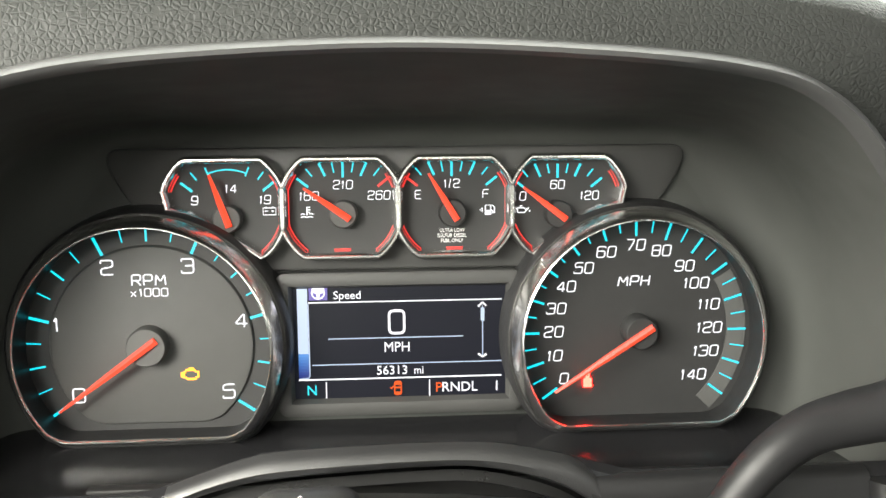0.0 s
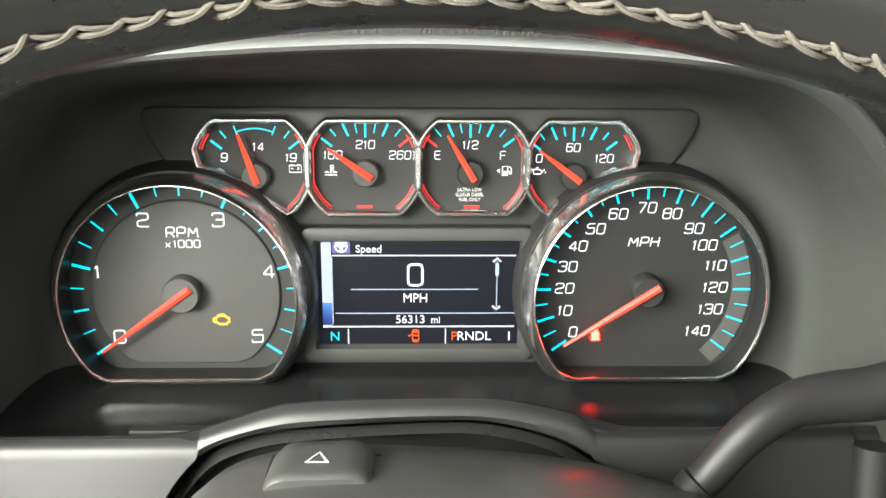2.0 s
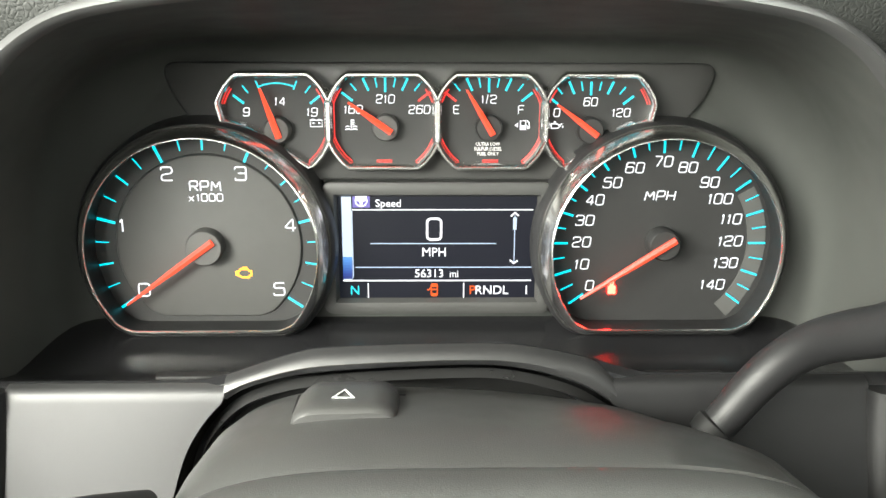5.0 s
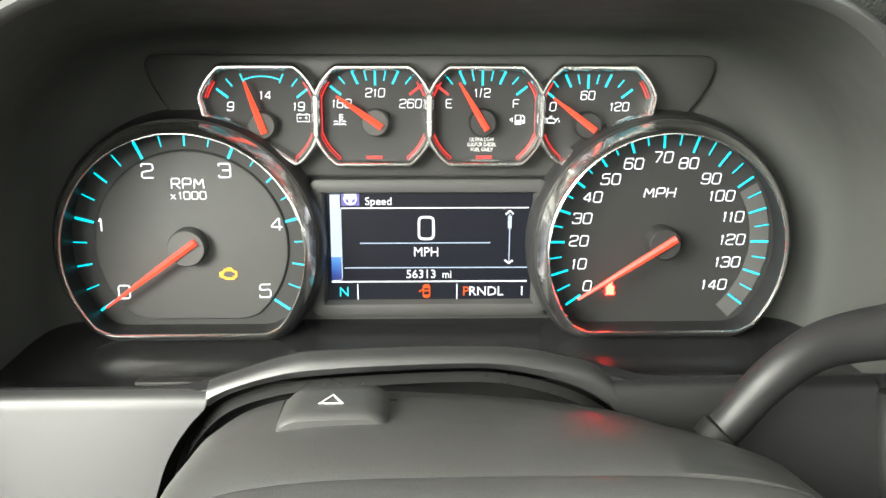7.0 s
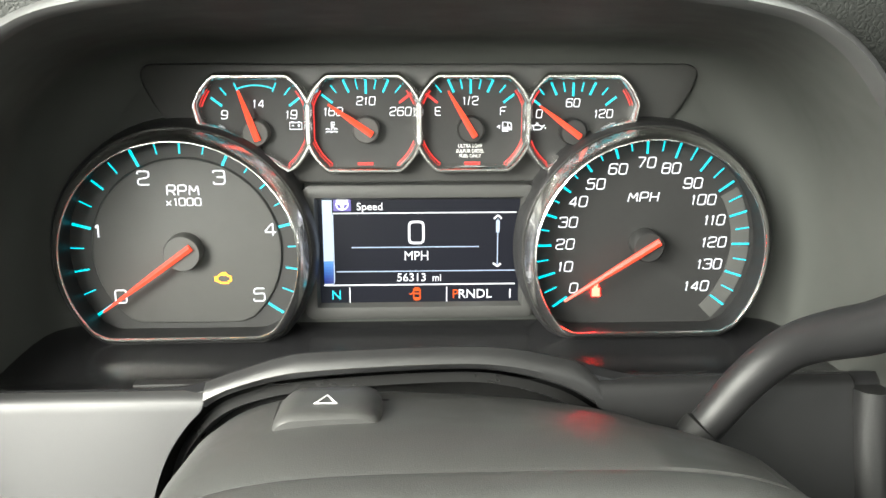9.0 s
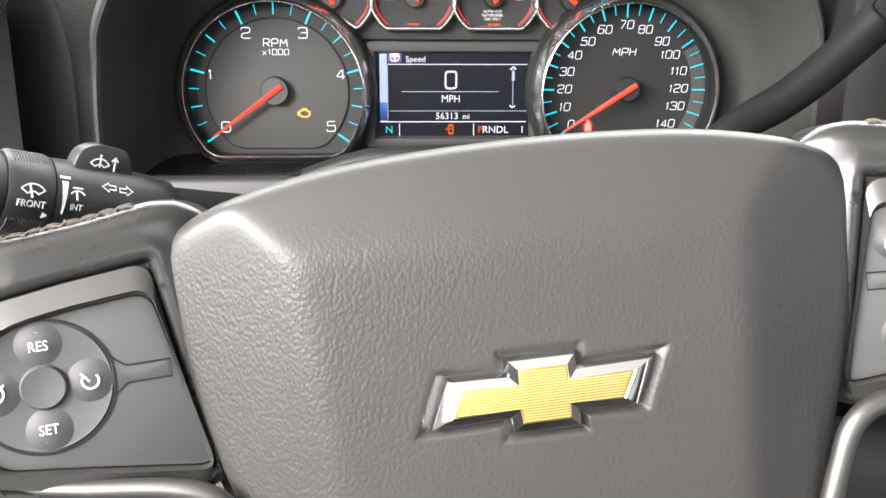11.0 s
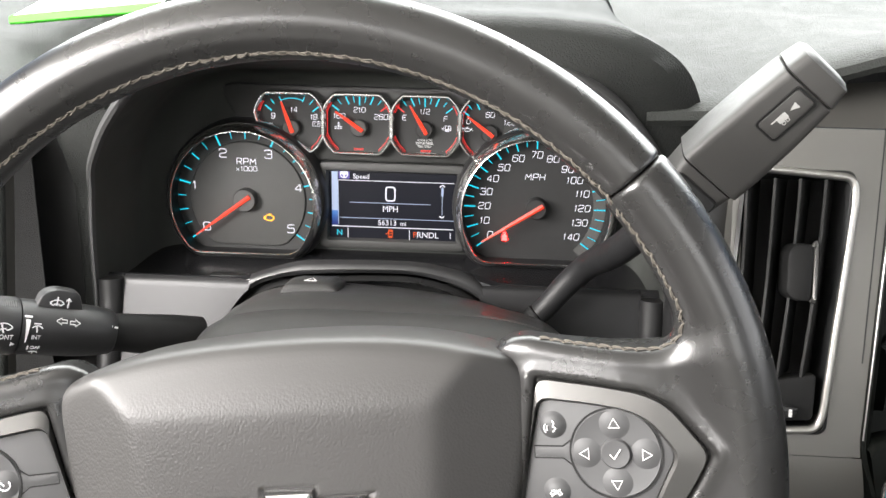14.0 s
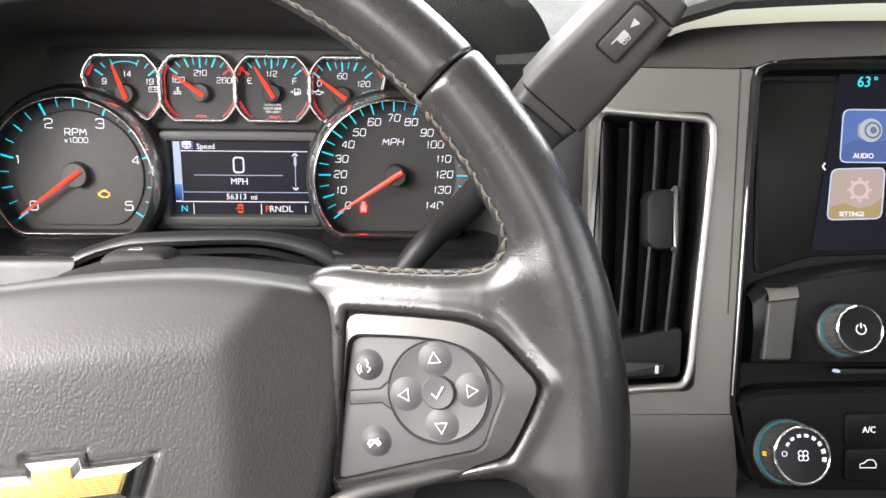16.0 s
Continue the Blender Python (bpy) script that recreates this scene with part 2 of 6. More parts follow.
def box(x0, x1, y0, y1, z0, z1, bevel=0.0, seg=2):
    bm = bmesh.new()
    bmesh.ops.create_cube(bm, size=1)
    bmesh.ops.scale(bm, vec=(x1 - x0, y1 - y0, z1 - z0), verts=bm.verts)
    bmesh.ops.translate(bm, vec=((x0 + x1) / 2, (y0 + y1) / 2, (z0 + z1) / 2), verts=bm.verts)
    if bevel:
        bmesh.ops.bevel(bm, geom=bm.edges[:], offset=bevel, segments=seg, affect="EDGES", profile=0.5)
    return bm


def lathe(profile, seg=48):
    """Profile of (radius, height) turned about -y: height goes toward the driver."""
    rings = [[(r * math.cos(2 * math.pi * i / seg), -h, r * math.sin(2 * math.pi * i / seg)) for i in range(seg)] for r, h in profile]
    return loft(rings, True, profile[0][0] > 0, profile[-1][0] > 0)


def plate(points, y0, y1, bevel=0.0, seg=2):
    """A polygon in x, z given thickness from y0 (back) to y1 (front, toward the driver, smaller)."""
    bm = bmesh.new()
    back = [bm.verts.new((x, y0, z)) for x, z in points]
    front = [bm.verts.new((x, y1, z)) for x, z in points]
    n = len(points)
    f = bm.faces.new(front)
    bm.faces.new(back[::-1])
    for i in range(n):
        j = (i + 1) % n
        bm.faces.new((back[i], back[j], front[j], front[i]))
    if bevel:
        bmesh.ops.recalc_face_normals(bm, faces=bm.faces)
        bmesh.ops.bevel(bm, geom=list(f.edges), offset=bevel, segments=seg, affect="EDGES", profile=0.5)
    return bm


def rounded(points, r, seg=5):
    """The polygon with its corners rounded by r (a number, or one for each corner)."""
    out = []
    n = len(points)
    for i, p in enumerate(points):
        rr = r[i] if isinstance(r, (list, tuple)) else r
        p, a, b = Vector(p), Vector(points[i - 1]), Vector(points[(i + 1) % n])
        da, db = (a - p), (b - p)
        cut = min(rr, da.length * 0.49, db.length * 0.49)
        s, e = p + da.normalized() * cut, p + db.normalized() * cut
        for k in range(seg + 1):
            t = k / seg
            out.append(tuple((1 - t) ** 2 * s + 2 * t * (1 - t) * p + t * t * e))
    return out


def rect(x0, x1, z0, z1, r=0.0, seg=4):
    pts = [(x0, z0), (x1, z0), (x1, z1), (x0, z1)]
    return rounded(pts, r, seg) if r else pts


def spline(points, n, closed=False):
    """n points along a Catmull-Rom curve through the given ones."""
    P = [Vector(p) for p in points]
    m = len(P)
    spans = m if closed else m - 1
    out = []
    for k in range(n):
        s = k / (n if closed else n - 1) * spans
        i = min(int(s), spans - 1)
        t = s - i
        if closed:
            a, b, c, d = P[(i - 1) % m], P[i % m], P[(i + 1) % m], P[(i + 2) % m]
        else:
            b, c = P[i], P[i + 1]
            a = P[i - 1] if i else 2 * b - c
            d = P[i + 2] if i + 2 < m else 2 * c - b
        out.append(0.5 * (2 * b + (c - a) * t + (2 * a - 5 * b + 4 * c - d) * t * t + (3 * b - a - 3 * c + d) * t ** 3))
    return out


def tube(points, radius, seg=10, closed=False, caps=True):
    """A tube along points; radius is a number or one for each point."""
    P = [Vector(p) for p in points]
    n = len(P)
    rings = []
    up = Vector((0.13, 0.31, 0.94)).normalized()
    for i, p in enumerate(P):
        a = P[(i - 1) % n] if closed or i else p
        b = P[(i + 1) % n] if closed or i + 1 < n else p
        t = (b - a).normalized()
        u = t.cross(up)
        u = u.normalized() if u.length > 1e-5 else t.orthogonal().normalized()
        v = u.cross(t)
        r = radius[i] if isinstance(radius, (list, tuple)) else radius
        rings.append([p + r * (math.cos(2 * math.pi * k / seg) * u + math.sin(2 * math.pi * k / seg) * v) for k in range(seg)])
    if closed:
        rings.append(rings[0])
    bm = loft(rings, True, caps and not closed, caps and not closed)
    if closed:
        bmesh.ops.remove_doubles(bm, verts=bm.verts, dist=1e-6)
    return bm


def text(body, size, x, z, y, wide=1.0, slant=0.0, align="CENTER", depth=0.0002, bold=0.0):
    """Letters as a mesh in the x, z plane at y, facing the driver; size is the height of a capital letter."""
    cu = bpy.data.curves.new("tmp", "FONT")
    cu.body, cu.align_x, cu.align_y, cu.size, cu.shear = body, align, "CENTER", size / 0.69, slant
    cu.extrude, cu.offset, cu.resolution_u = depth, bold, 3
    ob = bpy.data.objects.new("tmp", cu)
    scene.collection.objects.link(ob)
    dg = bpy.context.evaluated_depsgraph_get()
    me = bpy.data.meshes.new_from_object(ob.evaluated_get(dg))
    bm = bmesh.new()
    bm.from_mesh(me)
    bpy.data.meshes.remove(me)
    bpy.data.objects.remove(ob)
    bpy.data.curves.remove(cu)
    return moved(bm, Matrix.Translation((x, y, z)) @ pose(0, 0, 0, 90, 0, 0) @ Matrix.Diagonal((wide, 1, 1, 1)))


def stroke(points, w, y, closed=False, depth=0.0003):
    """A drawn line of width w in the x, z plane, as a thin solid bar at y."""
    P = [Vector(p) for p in points]
    n = len(P)
    left, right = [], []
    for i, p in enumerate(P):
        a = P[(i - 1) % n] if closed or i else p
        b = P[(i + 1) % n] if closed or i + 1 < n else p
        t = (b - a).normalized()
        q = Vector((-t.y, t.x)) * w / 2
        left.append(p + q)
        right.append(p - q)
    rings = [[(a.x, y, a.y), (b.x, y, b.y), (b.x, y - depth, b.y), (a.x, y - depth, a.y)] for a, b in zip(left, right)]
    if closed:
        rings.append(rings[0])
    return loft(rings, True, not closed, not closed)


def arc(cx, cz, r, a0, a1, n=24):
    return [(cx + r * math.cos(radians(a0 + (a1 - a0) * i / (n - 1))), cz + r * math.sin(radians(a0 + (a1 - a0) * i / (n - 1)))) for i in range(n)]


def skirt(outline, profile, cap0=False, cap1=False):
    """Loft of an outline (x, z) through a profile of (outward offset, y)."""
    n = len(outline)
    P = [Vector(p) for p in outline]
    turn = sum(P[i].x * P[(i + 1) % n].y - P[(i + 1) % n].x * P[i].y for i in range(n))
    sgn = 1 if turn > 0 else -1
    norm = []
    for i in range(n):
        t = (P[(i + 1) % n] - P[i - 1]).normalized()
        norm.append(Vector((t.y, -t.x)) * sgn)
    return loft([[(p.x + o * q.x, y, p.y + o * q.y) for p, q in zip(P, norm)] for o, y in profile], True, cap0, cap1)


# ---- instrument cluster ----
cluster = thing("instrument_cluster", "lit black instrument cluster with two large dials and four small gauges", "instrument cluster")


def dial_outline(cx, cz, r, cut, n=96):
    """A circle flattened below, at cut under its middle, with eased corners."""
    a = math.degrees(math.asin(cut / r))
    pts = arc(cx, cz, r, -a + 5, 180 + a - 5, n)
    corner = spline([pts[-1], (cx - r * math.cos(radians(a)) * 0.93, cz - cut * 0.985), (cx - r * math.cos(radians(a)) * 0.8, cz - cut)], 6)[1:]
    low = [tuple(p) for p in corner]
    mirror = [(2 * cx - p[0], p[1]) for p in low[::-1]]
    return pts + low + mirror


def small_outline(cx, cz, r, cut, side, n=12):
    pts = []
    a = math.degrees(math.asin(cut / r))
    b = math.degrees(math.acos(side / r))
    for c0, c1 in ((b, a), (180 - a, 180 - b), (180 + b, 180 + a), (360 - a, 360 - b)):
        pts += arc(cx, cz, r, c0, c1, n)
    return pts


def tick(cx, cz, ang, r0, r1, w, y):
    c, s = math.cos(radians(ang)), math.sin(radians(ang))
    return stroke([(cx + r0 * c, cz + r0 * s), (cx + r1 * c, cz + r1 * s)], w, y)


def needle(cx, cz, ang, tail, length, w, y, parent):
    c, s = math.cos(radians(ang)), math.sin(radians(ang))

    def at(d, o):
        return (cx + d * c - o * s, cz + d * s + o * c)

    ridge = [at(-tail, 0), at(length, 0)]
    bm = bmesh.new()
    base = [at(-tail, w), at(-tail, -w), at(length * 0.35, -w * 0.9), at(length, -w * 0.3), at(length, w * 0.3), at(length * 0.35, w * 0.9)]
    lo = [bm.verts.new((x, y, z)) for x, z in base]
    mid = [bm.verts.new((x, y - 0.0012, z)) for x, z in base]
    a, b = [bm.verts.new((x, y - 0.002, z)) for x, z in ridge]
    for i in range(6):
        j = (i + 1) % 6
        bm.faces.new((lo[i], lo[j], mid[j], mid[i]))
    bm.faces.new((mid[0], mid[1], a))
    bm.faces.new((mid[1], mid[2], mid[3], b, a))
    bm.faces.new((mid[3], mid[4], b))
    bm.faces.new((mid[4], mid[5], mid[0], a, b))
    bm.faces.new(lo[::-1])
    return part("needle", bm, L_NEEDLE, parent, "glowing orange-red needle", angle=20)


def big_dial(name, cx, cz, label):
    out = dial_outline(cx, cz, 0.0545, 0.0385)
    face = part(name, skirt(out, [(0.0, 0.004), (0.0, 0.0)], False, True), DIAL, cluster, label)
    part("ring_wall", skirt(out, [(-0.0004, 0.0), (-0.0008, -0.0100), (-0.0013, -0.0158)]), SHAFT, face, "black inner wall of the ring")
    part("chrome_ring", skirt(out, [(-0.0013, -0.0158), (-0.0013, -0.0166), (-0.0009, -0.0171), (-0.0004, -0.0170), (0.0001, -0.0164), (0.0018, -0.0135), (0.0032, -0.0100), (0.0042, -0.0066)]), CHROME, face, "thin chrome ring")
    face.location = (0, -0.004, 0)
    part("ring_shroud", skirt(out, [(0.0038, -0.0074), (0.0045, -0.0082), (0.0058, -0.0066), (0.0076, 0.010)]), PLASTIC, face)
    return face


GLYPH = {
    "0": [[(0, 0.3), (0, 1), (1, 1), (1, 0), (0, 0), (0, 0.5)]], "1": [[(0.15, 0.72), (0.55, 1), (0.55, 0)]],
    "2": [[(0, 0.78), (0, 1), (1, 1), (1, 0.55), (0, 0.42), (0, 0), (1, 0)]], "3": [[(0, 0.82), (0, 1), (1, 1), (1, 0), (0, 0), (0, 0.18)], [(0.3, 0.52), (0.95, 0.52)]],
    "4": [[(0.8, 0), (0.8, 1), (0, 0.26), (1.05, 0.26)]], "5": [[(1, 1), (0.06, 1), (0, 0.56), (1, 0.62), (1, 0), (0, 0), (0, 0.18)]],
    "6": [[(1, 0.84), (1, 1), (0, 1), (0, 0), (1, 0), (1, 0.58), (0, 0.58)]], "7": [[(0, 1), (1, 1), (0.4, 0)]],
    "8": [[(0, 0.3), (0, 1), (1, 1), (1, 0), (0, 0), (0, 0.5)], [(0.05, 0.53), (0.95, 0.53)]], "9": [[(0, 0.16), (0, 0), (1, 0), (1, 1), (0, 1), (0, 0.43), (1, 0.43)]],
    "R": [[(0, 0), (0, 1), (1, 1), (1, 0.45), (0, 0.45)], [(0.5, 0.45), (1, 0)]], "P": [[(0, 0), (0, 1), (1, 1), (1, 0.42), (0, 0.42)]],
    "M": [[(0, 0), (0.1, 1), (0.6, 0.3), (1.1, 1), (1.2, 0)]], "H": [[(0, 0), (0, 1)], [(1, 0), (1, 1)], [(0, 0.5), (1, 0.5)]],
    "E": [[(1, 1), (0, 1), (0, 0), (1, 0)], [(0, 0.52), (0.85, 0.52)]], "F": [[(1, 1), (0, 1), (0, 0)], [(0, 0.5), (0.85, 0.5)]],
    "x": [[(0, 0.65), (0.8, 0)], [(0, 0), (0.8, 0.65)]], "/": [[(0.1, -0.05), (0.7, 1.05)]],
}


def eased(line, r, seg=3):
    """An open line with its inner corners rounded."""
    P = [Vector(p) for p in line]
    out = [tuple(P[0])]
    for a, p, b in zip(P, P[1:], P[2:]):
        cut = min(r, (a - p).length * 0.45, (b - p).length * 0.45)
        s, e = p + (a - p).normalized() * cut, p + (b - p).normalized() * cut
        out += [tuple((1 - k / seg) ** 2 * s + 2 * k / seg * (1 - k / seg) * p + (k / seg) ** 2 * e) for k in range(seg + 1)]
    return out + [tuple(P[-1])]


def wide_text(body, h, cx, cz, y, parent, material=None, w=0.82, slant=0.0, weight=0.15, name="numeral"):
    """Square, wide dial numerals drawn with strokes, one part a character."""
    step = h * w * 1.36
    widths = [step * (0.62 if c in "1/" else 1.12 if c == "M" else 1.0) for c in body]
    x = cx - sum(widths) / 2
    for c, adv in zip(body, widths):
        gw = adv - h * w * 0.36 if c not in "1/" else h * w * 0.5
        lines = []
        for line in GLYPH[c]:
            pts = [(x + (adv - gw) / 2 + px * (gw if c != "M" else gw / 1.2) + slant * h * (pz - 0.5), cz - h / 2 + pz * h) for px, pz in line]
            lines.append(stroke(eased(pts, h * 0.2), h * weight, y))
        part(name, merge(*lines), material or L_WHITE, parent)
        x += adv


TX, TZ, SX, SZ = -0.1100, 0.0050, 0.1075, 0.0050  # middles of the numerals
TU, TV, SU, SV = -0.1094, 0.0026, 0.1062, 0.0044  # middles of the tick circles
tach = big_dial("tachometer", -0.1092, 0.0030, "black tachometer dial with white numerals and cyan ticks")
part("inner_disc", skirt(dial_outline(-0.1088, 0.0033, 0.0435, 0.0350), [(0.0008, 0.0), (0.0, -0.0016), (-0.001, -0.002)], False, True), DIALGREY, tach, "raised grey centre disc")
for k in range(21):
    ang = 214.8 - k * 249.6 / 20
    major = k % 4 == 0
    half = k % 4 == 2
    r0 = 0.0448 if major else 0.0465 if half else 0.0472
    part("tick", tick(TU, TV, ang, r0, 0.0534, 0.0012 if major else 0.0008 if half else 0.0005, -0.0002), L_CYAN, tach)
TACHNUM = ((-0.0311, -0.0233), (-0.0388, 0.0087), (-0.0160, 0.0332), (0.0182, 0.0333), (0.0400, 0.0088), (0.0336, -0.0231))
for k, (dx, dz) in enumerate(TACHNUM):
    wide_text(str(k), 0.0062, TX + dx, TZ + dz, -0.0022, tach, weight=0.100)
wide_text("RPM", 0.0046, TX + 0.0014, TZ + 0.0275, -0.0022, tach, w=0.80, weight=0.12, name="letter")
wide_text("x1000", 0.0034, TX + 0.0014, TZ + 0.0220, -0.0022, tach, w=0.78, weight=0.12, name="letter")
part("hub_cap", moved(lathe([(0.0086, 0.0), (0.0086, 0.0085), (0.0080, 0.0095), (0, 0.0097)]), Matrix.Translation((-0.1096, 0, 0.0040))), DIALGREY, tach, "dark grey needle hub")
needle(-0.1096, 0.0040, 216, 0.0055, 0.046, 0.0016, -0.0098, tach)

speedo = big_dial("speedometer", 0.1066, 0.0030, "black speedometer dial with white numerals and cyan ticks")
for k in range(29):
    ang = 216.2 - k * 252.4 / 28
    major = k % 2 == 0
    part("tick", tick(SU, SV, ang, 0.0436 if major else 0.0454, 0.0520, 0.0010 if major else 0.0006, -0.0008), L_CYAN, speedo)
SPEEDNUM = ((-0.0333, -0.0221), (-0.0377, -0.0113), (-0.0382, -0.0002), (-0.0371, 0.0105), (-0.0328, 0.0205), (-0.0248, 0.0288), (-0.0146, 0.0359), (-0.0013, 0.0389),
            (0.0106, 0.0361), (0.0215, 0.0290), (0.0271, 0.0210), (0.0332, 0.0111), (0.0338, 0.0002), (0.0324, -0.0107), (0.0269, -0.0217))
for k, (dx, dz) in enumerate(SPEEDNUM):
    wide_text(str(k * 10), 0.0048, SX + dx, SZ + dz, -0.0004, speedo, w=0.74, slant=0.14, weight=0.100)
wide_text("MPH", 0.0044, SX - 0.0018, SZ + 0.0225, -0.0004, speedo, w=0.82, weight=0.12, slant=0.14, name="letter")
part("grey_band", stroke(arc(SU, SV, 0.0477, -46, 32, 40), 0.0088, 0.0, depth=0.0004), DIALGREY, speedo, "grey arc at the top speeds")
part("hub_cap", moved(lathe([(0.0075, 0.0), (0.0075, 0.0085), (0.0068, 0.0095), (0, 0.0097)]), Matrix.Translation((SX, 0, SZ))), DIAL, speedo, "black needle hub")
needle(SX, SZ, 213, 0.0055, 0.047, 0.0016, -0.0098, speedo)

GZ = 0.0625
GX = (-0.0755, -0.0252, 0.0246, 0.0747)
CX = (-0.0744, -0.0243, 0.0237, 0.0712)
CZ = (0.0612, 0.0625, 0.0625, 0.0612)


def small_gauge(name, cx, label):
    ix, iz = CX[GX.index(cx)], CZ[GX.index(cx)]
    out = []
    for x, z in small_outline(cx, GZ, 0.0260, 0.0205, 0.0247):  # cut back where the large dials stand in front
        for bx, bz in ((TX, TZ), (SX, SZ)):
            d = math.hypot(x - bx, z - bz)
            if d < 0.0592:
                x, z = bx + (x - bx) * 0.0592 / d, bz + (z - bz) * 0.0592 / d
        out.append((x, z))
    face = part(name, skirt(out, [(-0.001, 0.004), (-0.001, 0.0)], False, True), DIAL, cluster, label)
    part("chrome_ring", skirt(out, [(-0.0013, 0.0), (-0.0009, -0.0045), (-0.0004, -0.0070), (0.0004, -0.0080), (0.0012, -0.0080), (0.0020, -0.0068), (0.0025, -0.0045), (0.0027, 0.002)]), CHROME, face, "chrome surround")
    part("hub_cap", moved(lathe([(0.0062, 0.0), (0.0062, 0.005), (0.0055, 0.006), (0, 0.0061)], 32), Matrix.Translation((ix, 0, iz - 0.003))), DIALGREY if cx < 0 else DIAL, face)
    for s in (-1, 1):
        run = []
        for x, z in out:
            a = math.degrees(math.atan2(z - GZ, s * (x - cx)))
            if -60 < a < 38 and min(math.hypot(x - TX, z - TZ), math.hypot(x - SX, z - SZ)) > 0.0595:
                run.append((a, cx + (x - cx) * 0.93, GZ + (z - GZ) * 0.93))
        run = [(x, z) for a, x, z in sorted(run)]
        if len(run) > 3:
            part("red_edge_light", stroke(run, 0.0005, -0.0012), L_RED, face, "thin red edge light")
    part("red_edge_light", stroke([(cx - 0.0035, GZ - 0.0188), (cx + 0.0038, GZ - 0.0188)], 0.0006, -0.0006), L_RED, face)
    return face


def gauge_ticks(face, g, angles, wide, colour=None):
    cx, cz = CX[g], CZ[g]
    for k, a in enumerate(angles):
        c, s = math.cos(radians(a)), math.sin(radians(a))
        reach = min(0.0255, 0.0222 / max(s, 0.3))
        big = k in wide
        part("tick", tick(cx, cz - 0.003, a, reach - (0.0062 if big else 0.0042), reach, 0.0010 if big else 0.0006, -0.0002), (colour or {}).get(k, L_CYAN), face)


volt = small_gauge("voltmeter", GX[0], "small black battery voltage gauge with an orange needle")
temp = small_gauge("coolant_gauge", GX[1], "small black coolant temperature gauge with an orange needle")
fuel = small_gauge("fuel_gauge", GX[2], "small black fuel gauge reading about a quarter")
oil = small_gauge("oil_gauge", GX[3], "small black oil pressure gauge with its needle at zero")
gauge_ticks(volt, 0, (142, 128, 113, 67, 52, 38), (0, 5))
gauge_ticks(temp, 1, (142, 129, 115, 102, 90, 78, 65, 51, 38), (0, 2, 4, 6, 8), {8: L_RED})
gauge_ticks(fuel, 2, (142, 129, 115, 102, 90, 78, 65, 51, 38), (0, 2, 4, 6, 8), {0: L_RED})
gauge_ticks(oil, 3, (142, 129, 115, 102, 90, 78, 65, 51, 38), (0, 2, 4, 6, 8))
part("green_zone_arc", stroke(arc(CX[0], CZ[0] - 0.003, 0.0212, 66, 114, 20), 0.0006, -0.0003), L_CYAN, volt)
MARKS = ((volt, 0, (("9", -0.0143, 0.0050), ("14", 0.0013, 0.0100), ("19", 0.0160, 0.0050))), (temp, 1, (("160", -0.0150, 0.0050), ("210", 0.0, 0.0098), ("260", 0.0158, 0.0050))),
         (fuel, 2, (("E", -0.0150, 0.0050), ("1/2", 0.0, 0.0098), ("F", 0.0152, 0.0050))), (oil, 3, (("0", -0.0156, 0.0050), ("60", 0.0, 0.0100), ("120", 0.0145, 0.0050))))
for face, g, marks in MARKS:
    for body, dx, dz in marks:
        wide_text(body, 0.0037, CX[g] + dx, CZ[g] + dz, -0.0003, face, w=0.70, slant=0.1 if body.isdigit() else 0.0, weight=0.100)
for face, g, ang in ((volt, 0, 109), (temp, 1, 145), (fuel, 2, 121), (oil, 3, 143)):
    needle(CX[g], CZ[g] - 0.003, ang, 0.0035, 0.0205, 0.0014, -0.0062, face)

def symbol(name, lines, w, y, material, parent, ox=0.0, oz=0.0, k=1.0, label=""):
    """A drawn symbol: lines in millimetres about (ox, oz); a line whose ends meet is closed."""
    bms = []
    for line in lines:
        shut = line[0] == line[-1] and len(line) > 3
        pts = [(ox + px * 0.001 * k, oz + pz * 0.001 * k) for px, pz in (line[:-1] if shut else line)]
        bms.append(stroke(pts, w, y, shut))
    return part(name, merge(*bms), material, parent, label)


ENGINE = [[(-3, -1.3), (-2.1, -1.3), (-1.5, -2), (2, -2), (2, -1.2), (3, -1.2), (3, 1.1), (2, 1.1), (1.4, 1.9), (-2, 1.9), (-2.3, 1), (-3, 1), (-3, -1.3)], [(-3.8, -1.2), (-3.8, 1)], [(-1, 2.5), (1.2, 2.5)]]
symbol("engine_warning_lamp", ENGINE, 0.0009, -0.0022, L_AMBER, tach, TX + 0.0175, TZ - 0.0150, 1.05, "lit amber engine warning symbol")
BELT = [[(-0.5, 1.6), (0.5, 1.6), (0.5, 2.6), (-0.5, 2.6), (-0.5, 1.6)], [(-1.2, -2), (-1.2, 0.8), (0, 1.2), (1.2, 0.8), (1.2, -2), (-1.2, -2)], [(-1.2, 0.4), (1.6, -1.8)], [(0, 1), (0, -2)], [(-0.6, 0.8), (-0.6, -2)], [(0.6, 0.8), (0.6, -2)]]
symbol("belt_warning_lamp", BELT, 0.0008, -0.0008, L_SEAT, speedo, SX - 0.0225, SZ - 0.0235, 1.3, "lit red seat belt warning symbol")
BATTERY = [[(-3, -1.8), (3, -1.8), (3, 1.5), (-3, 1.5), (-3, -1.8)], [(-2.2, 1.9), (-1.1, 1.9)], [(1.1, 1.9), (2.2, 1.9)], [(-2.1, 0), (-0.9, 0)], [(0.9, 0), (2.1, 0)], [(1.5, -0.6), (1.5, 0.6)]]
symbol("battery_symbol", BATTERY, 0.0004, -0.0004, L_WHITE, volt, CX[0] + 0.0178, GZ - 0.0014, 0.92)
